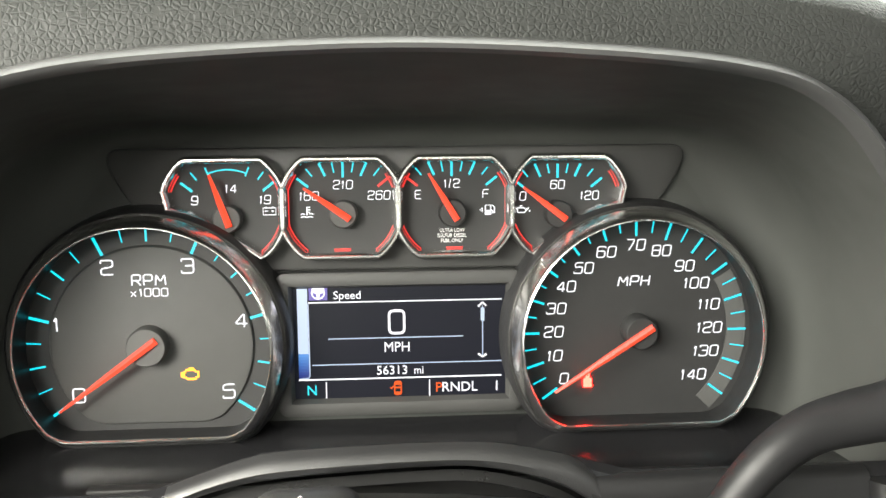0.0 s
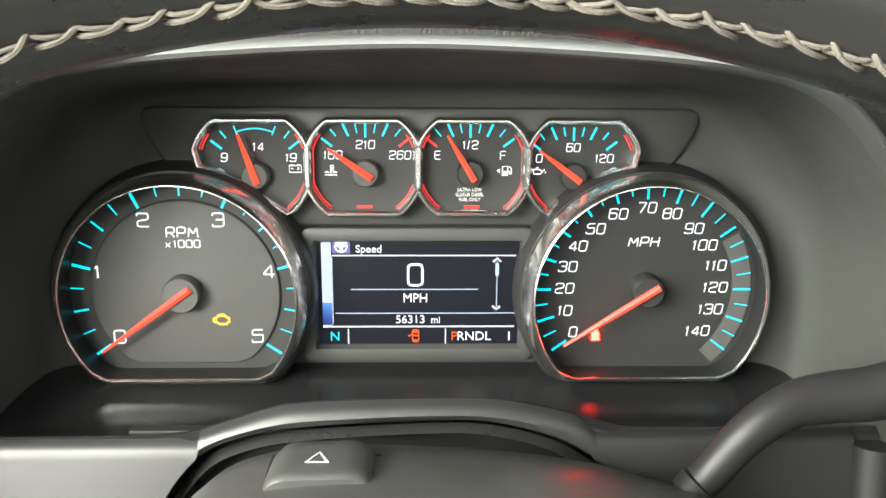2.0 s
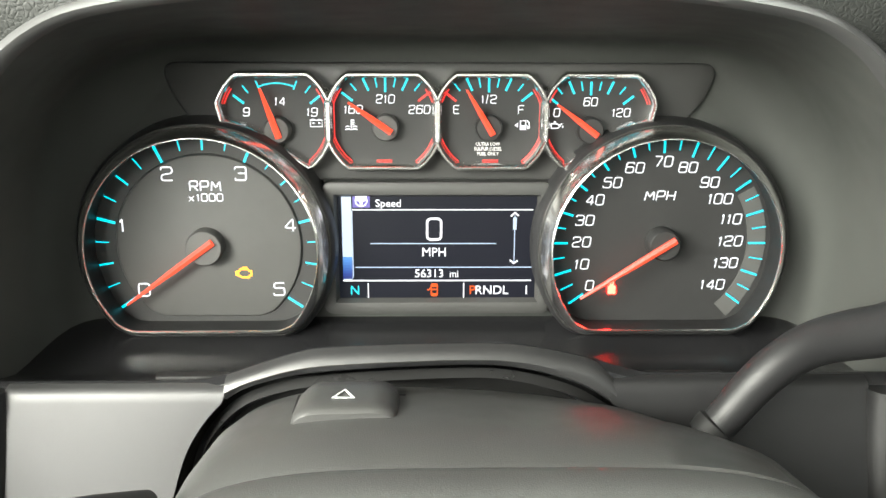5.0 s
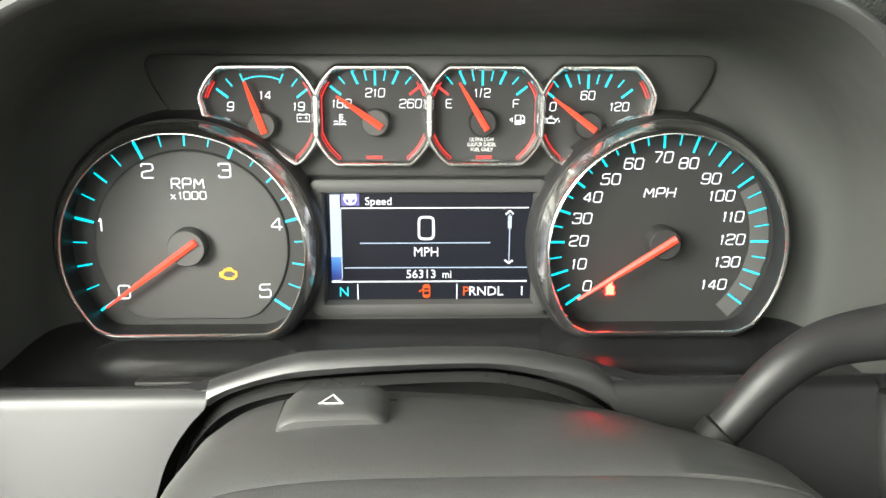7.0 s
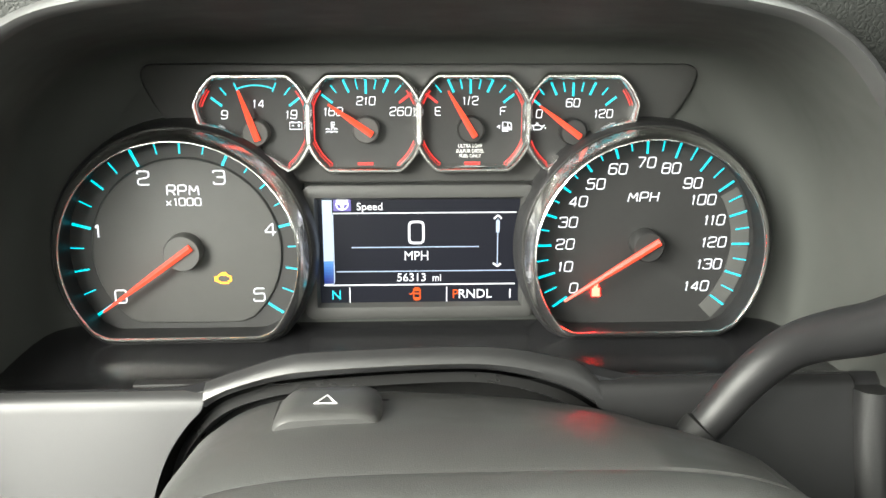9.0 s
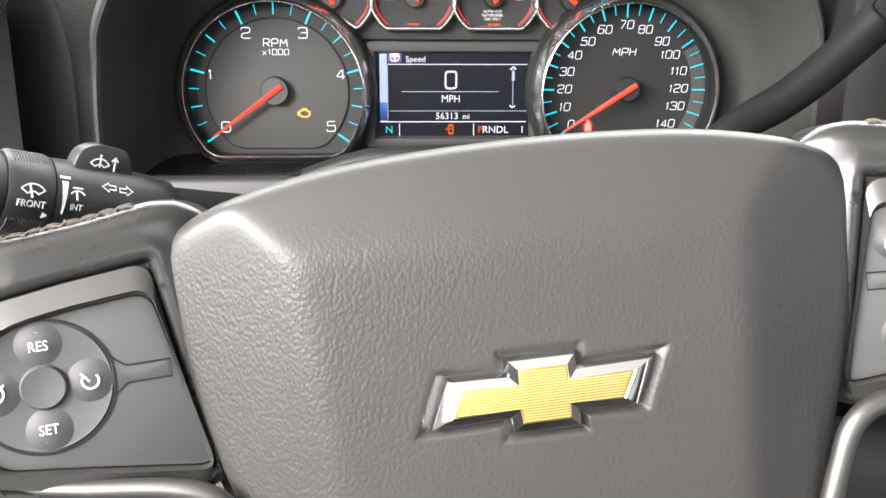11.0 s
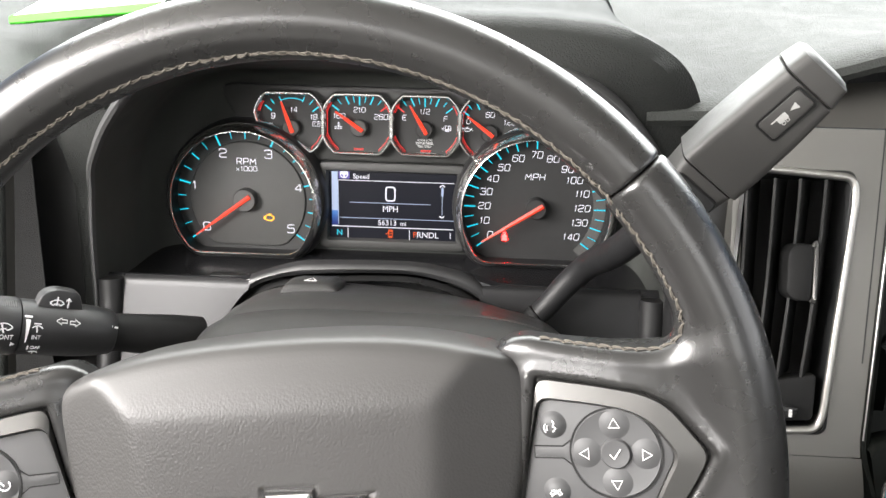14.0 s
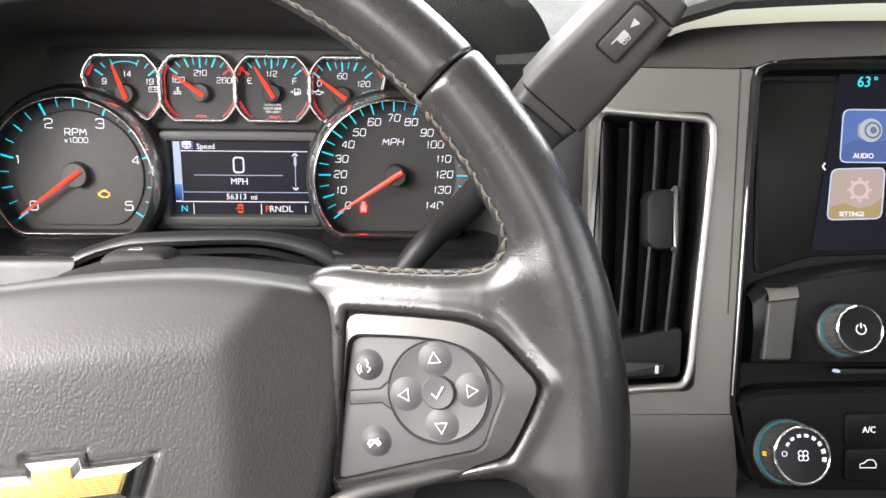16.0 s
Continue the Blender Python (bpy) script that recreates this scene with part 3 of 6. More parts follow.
COOLANT = [[(0, -1.5), (0, 2.6)], [(0, 2.4), (1.6, 2.4)], [(0, 1.2), (1.6, 1.2)], [(0, 0.1), (1.4, 0.1)], [(-3, -1), (-2, -0.6), (-1, -1)], [(1, -1), (2, -0.6), (3, -1)], [(-3, -2.4), (-1.5, -2), (0, -2.4), (1.5, -2), (3, -2.4)]]
symbol("coolant_symbol", COOLANT, 0.0005, -0.0004, L_WHITE, temp, CX[1] - 0.0160, GZ - 0.0022, 0.92)
PUMP = [[(-1.6, -2.2), (-1.6, 2.2), (1, 2.2), (1, -2.2), (-1.6, -2.2)], [(-1.4, -1.6), (0.8, -1.6)], [(-1.4, -1), (0.8, -1)], [(-1.4, -0.4), (0.8, -0.4)], [(1, -0.2), (1.9, -0.4), (2, -1.6), (2.7, -1.6), (2.7, 1.2), (1.6, 2.3)], [(-4.2, 0), (-3, 0.9), (-3, -0.9), (-4.2, 0)]]
symbol("fuel_pump_symbol", PUMP, 0.0005, -0.0004, L_WHITE, fuel, CX[2] + 0.0165, GZ - 0.0022, 0.95)
OILCAN = [[(-3.6, 0.9), (-2.4, 0.3), (-1.8, 0.7), (1, 0.7), (1.8, 0), (3.4, 0.8), (1.4, -1.5), (-1.9, -1.5), (-2, 0.2)], [(-0.6, 0.9), (-0.6, 1.6), (0.4, 1.6)], [(3.8, -0.3), (3.8, -1.2)]]
symbol("oil_can_symbol", OILCAN, 0.0005, -0.0004, L_WHITE, oil, CX[3] - 0.0162, GZ - 0.0022, 0.95)
for k, body in enumerate(("ULTRA LOW", "SULFUR DIESEL", "FUEL ONLY")):
    part("lettering", text(body, 0.0016, CX[2], GZ - 0.0112 - 0.0023 * k, -0.0003, 0.85), WHITEPAINT, fuel, "small white printed fuel notice")
part("gauge_pod", plate(rounded([(-0.1290, 0.0888), (0.1320, 0.0888), (0.1235, 0.0680), (0.1050, 0.052), (0.060, 0.034), (-0.060, 0.034), (-0.1050, 0.052), (-0.1205, 0.0680)], [0.010, 0.010, 0.014, 0.01, 0.004, 0.004, 0.01, 0.014], 8), 0.010, 0.0015, 0.0015), PANEL, cluster, "black pod holding the four small gauges")
part("backplate", plate([(-0.184, -0.056), (0.184, -0.056), (0.181, 0.012), (0.172, 0.044), (0.155, 0.070), (0.136, 0.087), (0.118, 0.0945), (-0.118, 0.0945), (-0.136, 0.087), (-0.155, 0.070), (-0.172, 0.044), (-0.181, 0.012)], 0.014, 0.0050), HOODMAT, cluster, "matt black cluster backplate")

# driver display
part("display_frame", skirt(rect(-0.0535, 0.0535, -0.0305, 0.0315, 0.003), [(0.002, 0.004), (0.0018, -0.002), (0.0, -0.003), (-0.004, -0.0025), (-0.0055, 0.001)]), PANEL, cluster, "black frame round the driver display")
lcd = part("display_screen", plate(rect(-0.0480, 0.0480, -0.0270, 0.0270), 0.003, 0.0015), LCD, cluster, "lit colour driver display showing speed zero")
Y = 0.0012


def on_lcd(name, bm, material, label=""):
    return part(name, bm, material, lcd, label)


on_lcd("status_bar", stroke([(-0.0438, 0.0258), (-0.0438, -0.0040)], 0.0046, Y), L_PALE)
for k in range(8):
    z = -0.0040 - 0.0014 * k
    on_lcd("status_bar_step", stroke([(-0.0438, z), (-0.0438, z - 0.0014)], 0.0046, Y), glow("lit_blue_step", (0.10 * (1 - k / 7) ** 2 + 0.012, 0.32 * (1 - k / 8) ** 1.6 + 0.02, 0.85 - 0.085 * k), 0.9))
on_lcd("status_bar_edge", stroke([(-0.0412, 0.0190), (-0.0412, -0.0140), (-0.0416, -0.0152), (-0.0428, -0.0156), (-0.0460, -0.0156)], 0.0004, Y), L_PALE)
on_lcd("menu_icon", plate(rect(-0.0408, -0.0325, 0.0205, 0.0262), Y, Y - 0.0002), L_PURPLE)
wheel_icon = on_lcd("menu_icon_ring", stroke(arc(-0.0366, 0.0240, 0.0028, 170, 370, 18), 0.0006, Y - 0.0003), L_WHITE)
part("icon_hub", plate([(-0.0394, 0.0260), (-0.0394, 0.0240), (-0.0374, 0.0236), (-0.0371, 0.0213), (-0.0361, 0.0213), (-0.0358, 0.0236), (-0.0338, 0.0240), (-0.0338, 0.0260)], Y - 0.0003, Y - 0.0005), L_WHITE, wheel_icon)
on_lcd("lettering", text("Speed", 0.0036, -0.0300, 0.0224, Y, 1.0, align="LEFT"), L_WHITE)
on_lcd("rule_line", stroke([(-0.0410, 0.0194), (0.0462, 0.0194)], 0.0005, Y), L_WHITE)
on_lcd("rule_line", stroke([(-0.0325, 0.0026), (0.0285, 0.0026)], 0.0004, Y), L_PALE)
on_lcd("rule_line", stroke([(-0.0400, -0.0094), (0.0462, -0.0094)], 0.0004, Y), L_PALE)
on_lcd("rule_line", stroke([(-0.0462, -0.0162), (0.0462, -0.0162)], 0.0006, Y), L_WHITE)
on_lcd("speed_numeral", stroke(rounded([(-0.0050, 0.0046), (0.0018, 0.0046), (0.0018, 0.0150), (-0.0050, 0.0150)], 0.0022), 0.0011, Y, True), L_WHITE)
on_lcd("lettering", text("MPH", 0.0044, -0.0016, -0.0020, Y, 0.95), L_WHITE)
on_lcd("lettering", text("56313", 0.0040, -0.0040, -0.0128, Y, 1.0), L_WHITE)
on_lcd("lettering", text("mi", 0.0036, 0.0082, -0.0130, Y, 0.9), L_WHITE)
on_lcd("scroll_line", stroke([(0.0375, 0.0165), (0.0375, -0.0065)], 0.0004, Y), L_PALE)
on_lcd("scroll_thumb", stroke([(0.0375, 0.0155), (0.0375, 0.0095)], 0.0017, Y), L_PALE)
on_lcd("scroll_arrow", stroke([(0.0355, 0.0162), (0.0375, 0.0180), (0.0392, 0.0164)], 0.0009, Y), L_WHITE)
on_lcd("scroll_arrow", stroke([(0.0355, -0.0058), (0.0375, -0.0074), (0.0392, -0.0060)], 0.0009, Y), L_WHITE)
on_lcd("lettering", text("N", 0.0044, -0.0405, -0.0214, Y, 1.0), L_CYAN)
on_lcd("divider", stroke([(-0.0340, -0.0175), (-0.0340, -0.0250)], 0.0005, Y), L_WHITE)
on_lcd("divider", stroke([(0.0130, -0.0175), (0.0130, -0.0250)], 0.0005, Y), L_WHITE)
ajar = on_lcd("door_ajar_symbol", stroke(rounded([(-0.0030, -0.0240), (0.0, -0.0240), (0.0, -0.0180), (-0.0030, -0.0180)], 0.0010), 0.0006, Y, True), L_ORANGE)
for z, w in ((-0.0232, 0.0008), (-0.0208, 0.0007), (-0.0190, 0.0010)):
    part("car_detail", stroke([(-0.0028, z), (-0.0002, z)], w, Y), L_ORANGE, ajar)
part("open_door", stroke([(-0.0031, -0.0200), (-0.0046, -0.0212), (-0.0050, -0.0208)], 0.0006, Y), L_ORANGE, ajar)
on_lcd("lettering", text("P", 0.0044, 0.0172, -0.0214, Y, 1.0), L_ORANGE)
on_lcd("lettering", text("RNDL", 0.0044, 0.0268, -0.0214, Y, 1.0), L_WHITE)
on_lcd("lettering", text("1", 0.0044, 0.0440, -0.0214, Y, 1.0), L_WHITE)


# ---- dashboard ----
dash = thing("dashboard", "black soft-touch dashboard with a hooded instrument binnacle", "dashboard")


def mirrored(half):
    """Right half from the top middle down, completed to a whole arch from left foot to right foot."""
    return [(-x, z) for x, z in half[:0:-1]] + half


def arch(half, n, y, side=0.0):
    """An arch at depth y whose legs stand forward by side."""
    pts = spline(mirrored(half), n)
    return [(p.x, y - side * min(1, max(0, (0.115 - p.y) / 0.09)), p.y) for p in pts]


H_IN = [(0, 0.0895), (0.06, 0.0895), (0.108, 0.0890), (0.124, 0.080), (0.138, 0.064), (0.150, 0.040), (0.157, 0.012), (0.160, -0.055)]
H_MID = [(0, 0.103), (0.06, 0.103), (0.118, 0.1005), (0.148, 0.089), (0.168, 0.066), (0.180, 0.036), (0.185, -0.005), (0.186, -0.055)]
H_LIP = [(0, 0.1180), (0.06, 0.1155), (0.100, 0.1112), (0.124, 0.1045), (0.146, 0.0885), (0.173, 0.056), (0.187, 0.020), (0.190, -0.075)]
H_OUT = [(0, 0.1230), (0.06, 0.1208), (0.1025, 0.1165), (0.1296, 0.1088), (0.1534, 0.0922), (0.1804, 0.0585), (0.1932, 0.020), (0.1956, -0.075)]
H_TOP = [(0, 0.142), (0.07, 0.142), (0.120, 0.1400), (0.156, 0.1335), (0.188, 0.112), (0.205, 0.070), (0.212, 0.020), (0.214, -0.075)]
N = 90


def between(p, q, f):
    return [(x + (u - x) * f, z + (w - z) * f) for (x, z), (u, w) in zip(p, q)]


part("hood_inner", loft([arch(H_IN, N, 0.0046), arch(between(H_IN, H_MID, 0.22), N, 0.0042), arch(between(H_IN, H_MID, 0.42), N, 0.0028), arch(between(H_IN, H_MID, 0.60), N, 0.0000), arch(between(H_IN, H_MID, 0.75), N, -0.0046), arch(between(H_IN, H_MID, 0.87), N, -0.0115, 0.001), arch(between(H_IN, H_MID, 0.95), N, -0.019, 0.002), arch(H_MID, N, -0.028, 0.003), arch(between(H_MID, H_LIP, 0.5), N, -0.078, -0.018), arch(H_LIP, N, -0.128, -0.040)], False), HOODMAT, dash, "dark smooth inside of the binnacle hood")
part("hood_edge", loft([arch(H_LIP, N, -0.128, -0.040), arch(between(H_LIP, H_OUT, 0.18), N, -0.1315, -0.0405), arch(between(H_LIP, H_OUT, 0.45), N, -0.1322, -0.041), arch(between(H_LIP, H_OUT, 0.75), N, -0.1295, -0.0405), arch(H_OUT, N, -0.1235, -0.039)], False), EDGE, dash, "smooth rounded edge of the hood")
def tuck(ring):
    """Keeps the hood's outer leg slim beside the driver's vent."""
    return [(max(x, -0.2030 - 0.06 * min(1, max(0, (z - 0.045) / 0.06)) ** 1.5), y, z) for x, y, z in ring]


part("hood_brow", loft([arch(H_OUT, N, -0.1235, -0.039), tuck(arch(between(H_OUT, H_TOP, 0.35), N, -0.1225, -0.0385)), tuck(arch(between(H_OUT, H_TOP, 0.75), N, -0.1195, -0.037)), tuck(arch(H_TOP, N, -0.111, -0.032)), tuck(arch([(x * 1.005, z + 0.003) for x, z in H_TOP], N, -0.06, -0.005)), arch([(x * 1.01, z + 0.006) for x, z in H_TOP], N, 0.05), arch([(x * 1.02, z + 0.085) for x, z in H_TOP], N, 0.50)], False), BROW, dash, "grained soft-touch brow of the binnacle hood, darkened for shade")


# shelf under the dials; its rounded front edge rises as an arch over the column
ARCH_TOP = [(-0.192, -0.0360), (-0.13, -0.0360), (-0.108, -0.0360), (-0.093, -0.0345), (-0.076, -0.0288), (-0.058, -0.0232), (-0.043, -0.0210), (0.004, -0.0195), (0.033, -0.0203), (0.058, -0.0252), (0.073, -0.0298), (0.086, -0.0328), (0.106, -0.0332), (0.15, -0.0332), (0.192, -0.0332)]
ARCH_IN = [(-0.118, -0.150), (-0.112, -0.100), (-0.108, -0.079), (-0.101, -0.058), (-0.087, -0.0410), (-0.069, -0.0330), (-0.044, -0.0290), (0.004, -0.0265), (0.030, -0.0275), (0.056, -0.0345), (0.074, -0.0450), (0.092, -0.0560), (0.104, -0.075), (0.110, -0.100), (0.116, -0.150)]
NA = 96
top = spline(ARCH_TOP, NA)
rings = [[(p.x, y, z) for p in top] for y, z in ((0.006, -0.0360), (-0.008, -0.0390), (-0.022, -0.0418), (-0.036, -0.0436))]
for f, up in ((0.66, 0.20), (0.80, 0.50), (0.93, 0.88), (0.985, 1.0)):
    rings.append([(p.x, 0.004 - 0.079 * f, -0.046 + (p.y + 0.046) * up) for p in top])
rings.append([(p.x, -0.0775, p.y - 0.0025) for p in top])
rings.append([(p.x, -0.0785, p.y - 0.0060) for p in top])
part("binnacle_shelf", loft(rings, False), SHELF, dash, "dark satin shelf below the dials")
inner = spline(ARCH_IN, NA)
crown = [p for p in inner if p.y > (-0.0425 if p.x < 0 else -0.0570)]
ups = [float(np.interp(p.x, [q.x for q in top], [q.y for q in top])) for p in crown]
ups = [max(min(u, p.y + 0.0110 * min(1, max(0, (p.y + 0.0580) / 0.0160))), p.y + 0.0008) for u, p in zip(ups, crown)]
face = loft([[(p.x, -0.0755, u + 0.0002) for p, u in zip(crown, ups)], [(p.x, -0.0790, u - 0.10 * (u - p.y)) for p, u in zip(crown, ups)], [(p.x, -0.0815, u - 0.30 * (u - p.y)) for p, u in zip(crown, ups)], [(p.x, -0.0825, u - 0.60 * (u - p.y)) for p, u in zip(crown, ups)], [(p.x, -0.0815, p.y + 0.0006) for p in crown], [(p.x, -0.078, p.y - 0.0012) for p in crown]], False)
part("arch_lip", face, STALK, dash, "rounded black lip of the column arch")
part("arch_trim", loft([[(p.x * 0.985, -0.0745, p.y - 0.004) for p in inner], [(p.x * 0.965, -0.079, p.y - 0.0065) for p in inner], [(p.x * 0.95, -0.070, p.y - 0.010) for p in inner], [(p.x * 0.95, -0.045, p.y - 0.012) for p in inner]], False), ARCHBLACK, dash, "black inner edge of the arch")
# added black plate: gives the gap under the arch its deep shade
part("column_shade_plate", box(-0.12, 0.122, -0.066, -0.060, -0.16, -0.0375, 0.001), RUBBER, dash, "flat black plate standing in for the shaded depth behind the column")
for s in (-1, 1):
    side = [p for p in inner if (p.x < 0) == (s < 0)]
    side = side[::-1] if s > 0 else side
    rows = []
    z0 = -0.0362 if s < 0 else -0.0334
    for z, y in [(z0, -0.0755), (z0 - 0.0004, -0.0785), (z0 - 0.0014, -0.0805), (z0 - 0.0030, -0.0815)] + [(z0 - 0.0030 - 0.111 * k / 36, -0.0815 - 0.030 * k / 36) for k in range(1, 37)]:
        x0, x1 = s * 0.176, float(np.interp(min(z, -0.0415), [p.y for p in side if p.y < -0.035], [p.x for p in side if p.y < -0.035]))
        rows.append([(x0 + (x1 - x0) * i / 8, y, z) for i in range(9)])
    # right panel takes the lever's black, standing for the weaker light on that side
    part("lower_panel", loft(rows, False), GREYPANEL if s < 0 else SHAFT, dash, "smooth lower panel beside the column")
    part("side_rail", tube(spline([(s * 0.1835, -0.083, -0.037), (s * 0.1835, -0.086, -0.06), (s * 0.184, -0.10, -0.11), (s * 0.185, -0.115, -0.17)], 10), 0.0085, 10), PLASTIC, dash)

# dash top pads either side of the hood
for s in (-1, 1):
    xs = [s * (0.165 + (0.54 if s < 0 else 1.04) * i / 40) for i in range(41)]
    prof = ((-0.108, 0.100), (-0.1125, 0.104), (-0.112, 0.109), (-0.106, 0.113), (-0.085, 0.117), (-0.03, 0.124), (0.1, 0.147), (0.30, 0.188), (0.56, 0.245))
    if s < 0:
        lift = [-0.020 * (1 - min(1, max(0, (abs(x) - 0.215) / 0.11)) ** 0.8) for x in xs]
    else:
        lift = [float(np.interp(x, [0.165, 0.215, 0.25, 0.27, 0.283, 0.33, 0.38, 1.2], [-0.020, -0.018, -0.001, 0.0075, 0.0140, 0.0175, 0.0200, 0.0220])) for x in xs]
    part("top_pad", loft([[(x, y, z + d * (1 - min(1, max(0, (y + 0.085) / 0.18)))) for x, d in zip(xs, lift)] for y, z in prof], False), DASH, dash, "grained black dash top")

FT = 13.5
FM = pose(0, -0.137, 0, -FT, 0, 0)  # the plane of the fascia: x across, local z up along it, driver at -y


def frame_plate(outer, inner, y0, y1, lip=0.0):
    """A plate with an opening: outer and inner outlines with equally many points."""
    return loft([[(x, y0, z) for x, z in outer], [(x, y1 + lip, z) for x, z in outer], [(x * 0.98 + 0.02 * u, y1, z * 0.98 + 0.02 * w) for (x, z), (u, w) in zip(outer, inner)], [(x, y1, z) for x, z in inner], [(x, y0, z) for x, z in inner]])


# right vent panel: satin silver between the vent, the dash top and the centre stack
ring_o = rounded([(0.2160, -0.1060), (0.2970, -0.1060), (0.2965, -0.10), (0.3080, 0.080), (0.3080, 0.0860), (0.2160, 0.0860)], [0.0005, 0.0005, 0.0005, 0.001, 0.0005, 0.0005], 6)
ring_i = rounded([(0.2220, -0.0930), (0.2700, -0.0900), (0.2735, -0.080), (0.2855, 0.0450), (0.2840, 0.0575), (0.2220, 0.0620)], [0.004, 0.010, 0.01, 0.008, 0.006, 0.004], 6)
right_panel = part("vent_surround", frame_plate(ring_o, ring_i, 0.02, 0.0, 0.002), FASCIA, dash, "satin silver vent surround")
right_panel.matrix_basis = FM
under = part("lower_fascia", loft([[(0.216 + (0.0812 + 0.014 * f) * i / 10, 0.0002 + 0.052 * f ** 2.2, -0.1062 - 0.094 * f) for i in range(11)] for f in (0, 0.06, 0.12, 0.2, 0.28, 0.37, 0.46, 0.56, 0.68, 0.8, 1.0)], False), FASCIA, dash, "satin silver lower fascia turning under")
under.matrix_basis = FM
part("panel_seam", tube([(0.3006, -0.0002, 0.0858), (0.2992, -0.0002, 0.0500), (0.2972, -0.0002, 0.0050), (0.2945, -0.0002, -0.0500)], 0.0004, 6), PLASTIC, dash, "thin joint in the silver fascia").matrix_basis = FM
UX = [0.216 + 0.5 * i / 60 for i in range(61)]
low_z = [float(np.interp(x, [0.216, 0.302, 0.313, 0.326, 0.3825, 0.72], [0.0862, 0.0862, 0.0885, 0.0915, 0.0943, 0.0965])) for x in UX]
top_z = [p.y for p in spline([(0.216, 0.0970), (0.250, 0.1030), (0.268, 0.1095), (0.283, 0.1160), (0.330, 0.1203), (0.382, 0.1226), (0.50, 0.1240), (0.72, 0.1250)], 400)]
top_x = [p.x for p in spline([(0.216, 0.0970), (0.250, 0.1030), (0.268, 0.1095), (0.283, 0.1160), (0.330, 0.1203), (0.382, 0.1226), (0.50, 0.1240), (0.72, 0.1250)], 400)]
top_z = [float(np.interp(x, top_x, top_z)) for x in UX]
strip = part("upper_trim", loft([[(x, 0.0002 + 0.036 * f ** 1.15, l + (h - l) * f) for x, l, h in zip(UX, low_z, top_z)] for f in (0, 0.15, 0.3, 0.42, 0.54, 0.66, 0.78, 0.9, 1.0)], False), FASCIA, dash, "satin silver upper dash trim")
strip.matrix_basis = FM
left_o = rounded([(-0.50, -0.155), (-0.2240, -0.155), (-0.2300, 0.056), (-0.2302, 0.0600), (-0.2304, 0.0636), (-0.50, 0.0636)], [0.012, 0.012, 0.001, 0.001, 0.0004, 0.0004], 6)
left_i = rounded([(-0.3300, -0.1080), (-0.2800, -0.1080), (-0.2700, -0.09), (-0.2420, 0.055), (-0.2440, 0.0615), (-0.3300, 0.0615)], [0.004, 0.012, 0.02, 0.006, 0.004, 0.006], 6)
left_panel = part("vent_surround", frame_plate(left_o, left_i, 0.02, 0.0, 0.003), FASCIA, dash, "satin silver vent surround")
left_panel.matrix_basis = FM
VX = [-0.50 + 0.270 * i / 60 for i in range(61)]
crest = [float(np.interp(x, [-0.50, -0.275, -0.262, -0.250, -0.240, -0.234, -0.230], [0.1020, 0.1015, 0.0995, 0.0950, 0.0870, 0.0780, 0.0660])) for x in VX]
left_strip = part("upper_trim", loft([[(x, 0.0002 + 0.016 * max(0.0, (f - 0.25) / 0.75) ** 2, 0.0640 + (h - 0.0640) * f) for x, h in zip(VX, crest)] for f in (0, 0.12, 0.25, 0.35, 0.45, 0.55, 0.66, 0.78, 0.9, 1.0)], False), FASCIA, dash, "satin silver upper dash trim")
left_strip.matrix_basis = FM
accent = part("accent_strip", plate(rect(-0.50, -0.226, -0.1400, -0.1120, 0.002), 0.004, -0.0035, 0.0012), BRONZE, dash, "bronze brown accent strip")
accent.matrix_basis = FM
chrome_line = part("chrome_line", tube([(-0.50, -0.002, -0.1540), (-0.36, -0.002, -0.1535), (-0.226, -0.002, -0.1520)], 0.0032, 10), CHROME, dash, "thin chrome line under the strip")
chrome_line.matrix_basis = FM
bead = part("trim_bead", tube(spline([(-0.50, -0.003, 0.1040), (-0.34, -0.003, 0.1040), (-0.2800, -0.003, 0.1030), (-0.2500, -0.003, 0.0940), (-0.2345, -0.003, 0.0740), (-0.2290, -0.003, 0.050), (-0.2260, -0.003, -0.02), (-0.222, -0.003, -0.15)], 60), 0.0055, 10), DASH, dash, "grained rounded edge bead")
bead.matrix_basis = FM
for x0, x1, y0 in ((-0.240, -0.2025, -0.070), (0.190, 0.2180, -0.118)):
    part("fascia_filler", box(x0, x1, y0, -0.04, -0.22, 0.070, 0.004), PLASTIC, dash)
part("lower_dash", loft([[(-0.70 + 1.9 * i / 30, y, z) for i in range(31)] for y, z in ((-0.150, -0.150), (-0.165, -0.156), (-0.175, -0.17), (-0.17, -0.30), (-0.10, -0.42))], False), LOWDASH, dash, "dark lower dash")


# ---- air vents ----
def air_vent(name, xs0, xs1, z0, z1, lean, label):
    """A vent with vertical blades in the fascia plane; lean: how far its foot stands inboard."""
    v = thing(name, label, "air vent", FM)
    lo = lambda x: x - lean
    outline = rounded([(lo(xs0), z0), (lo(xs1), z0), (xs1, z1), (xs0, z1)], 0.006, 5)
    part("housing", skirt(outline, [(0.0005, -0.001), (-0.0015, -0.002), (-0.003, 0.0), (-0.004, 0.035)], False, True), PLASTIC, v, "black vent housing")
    return v


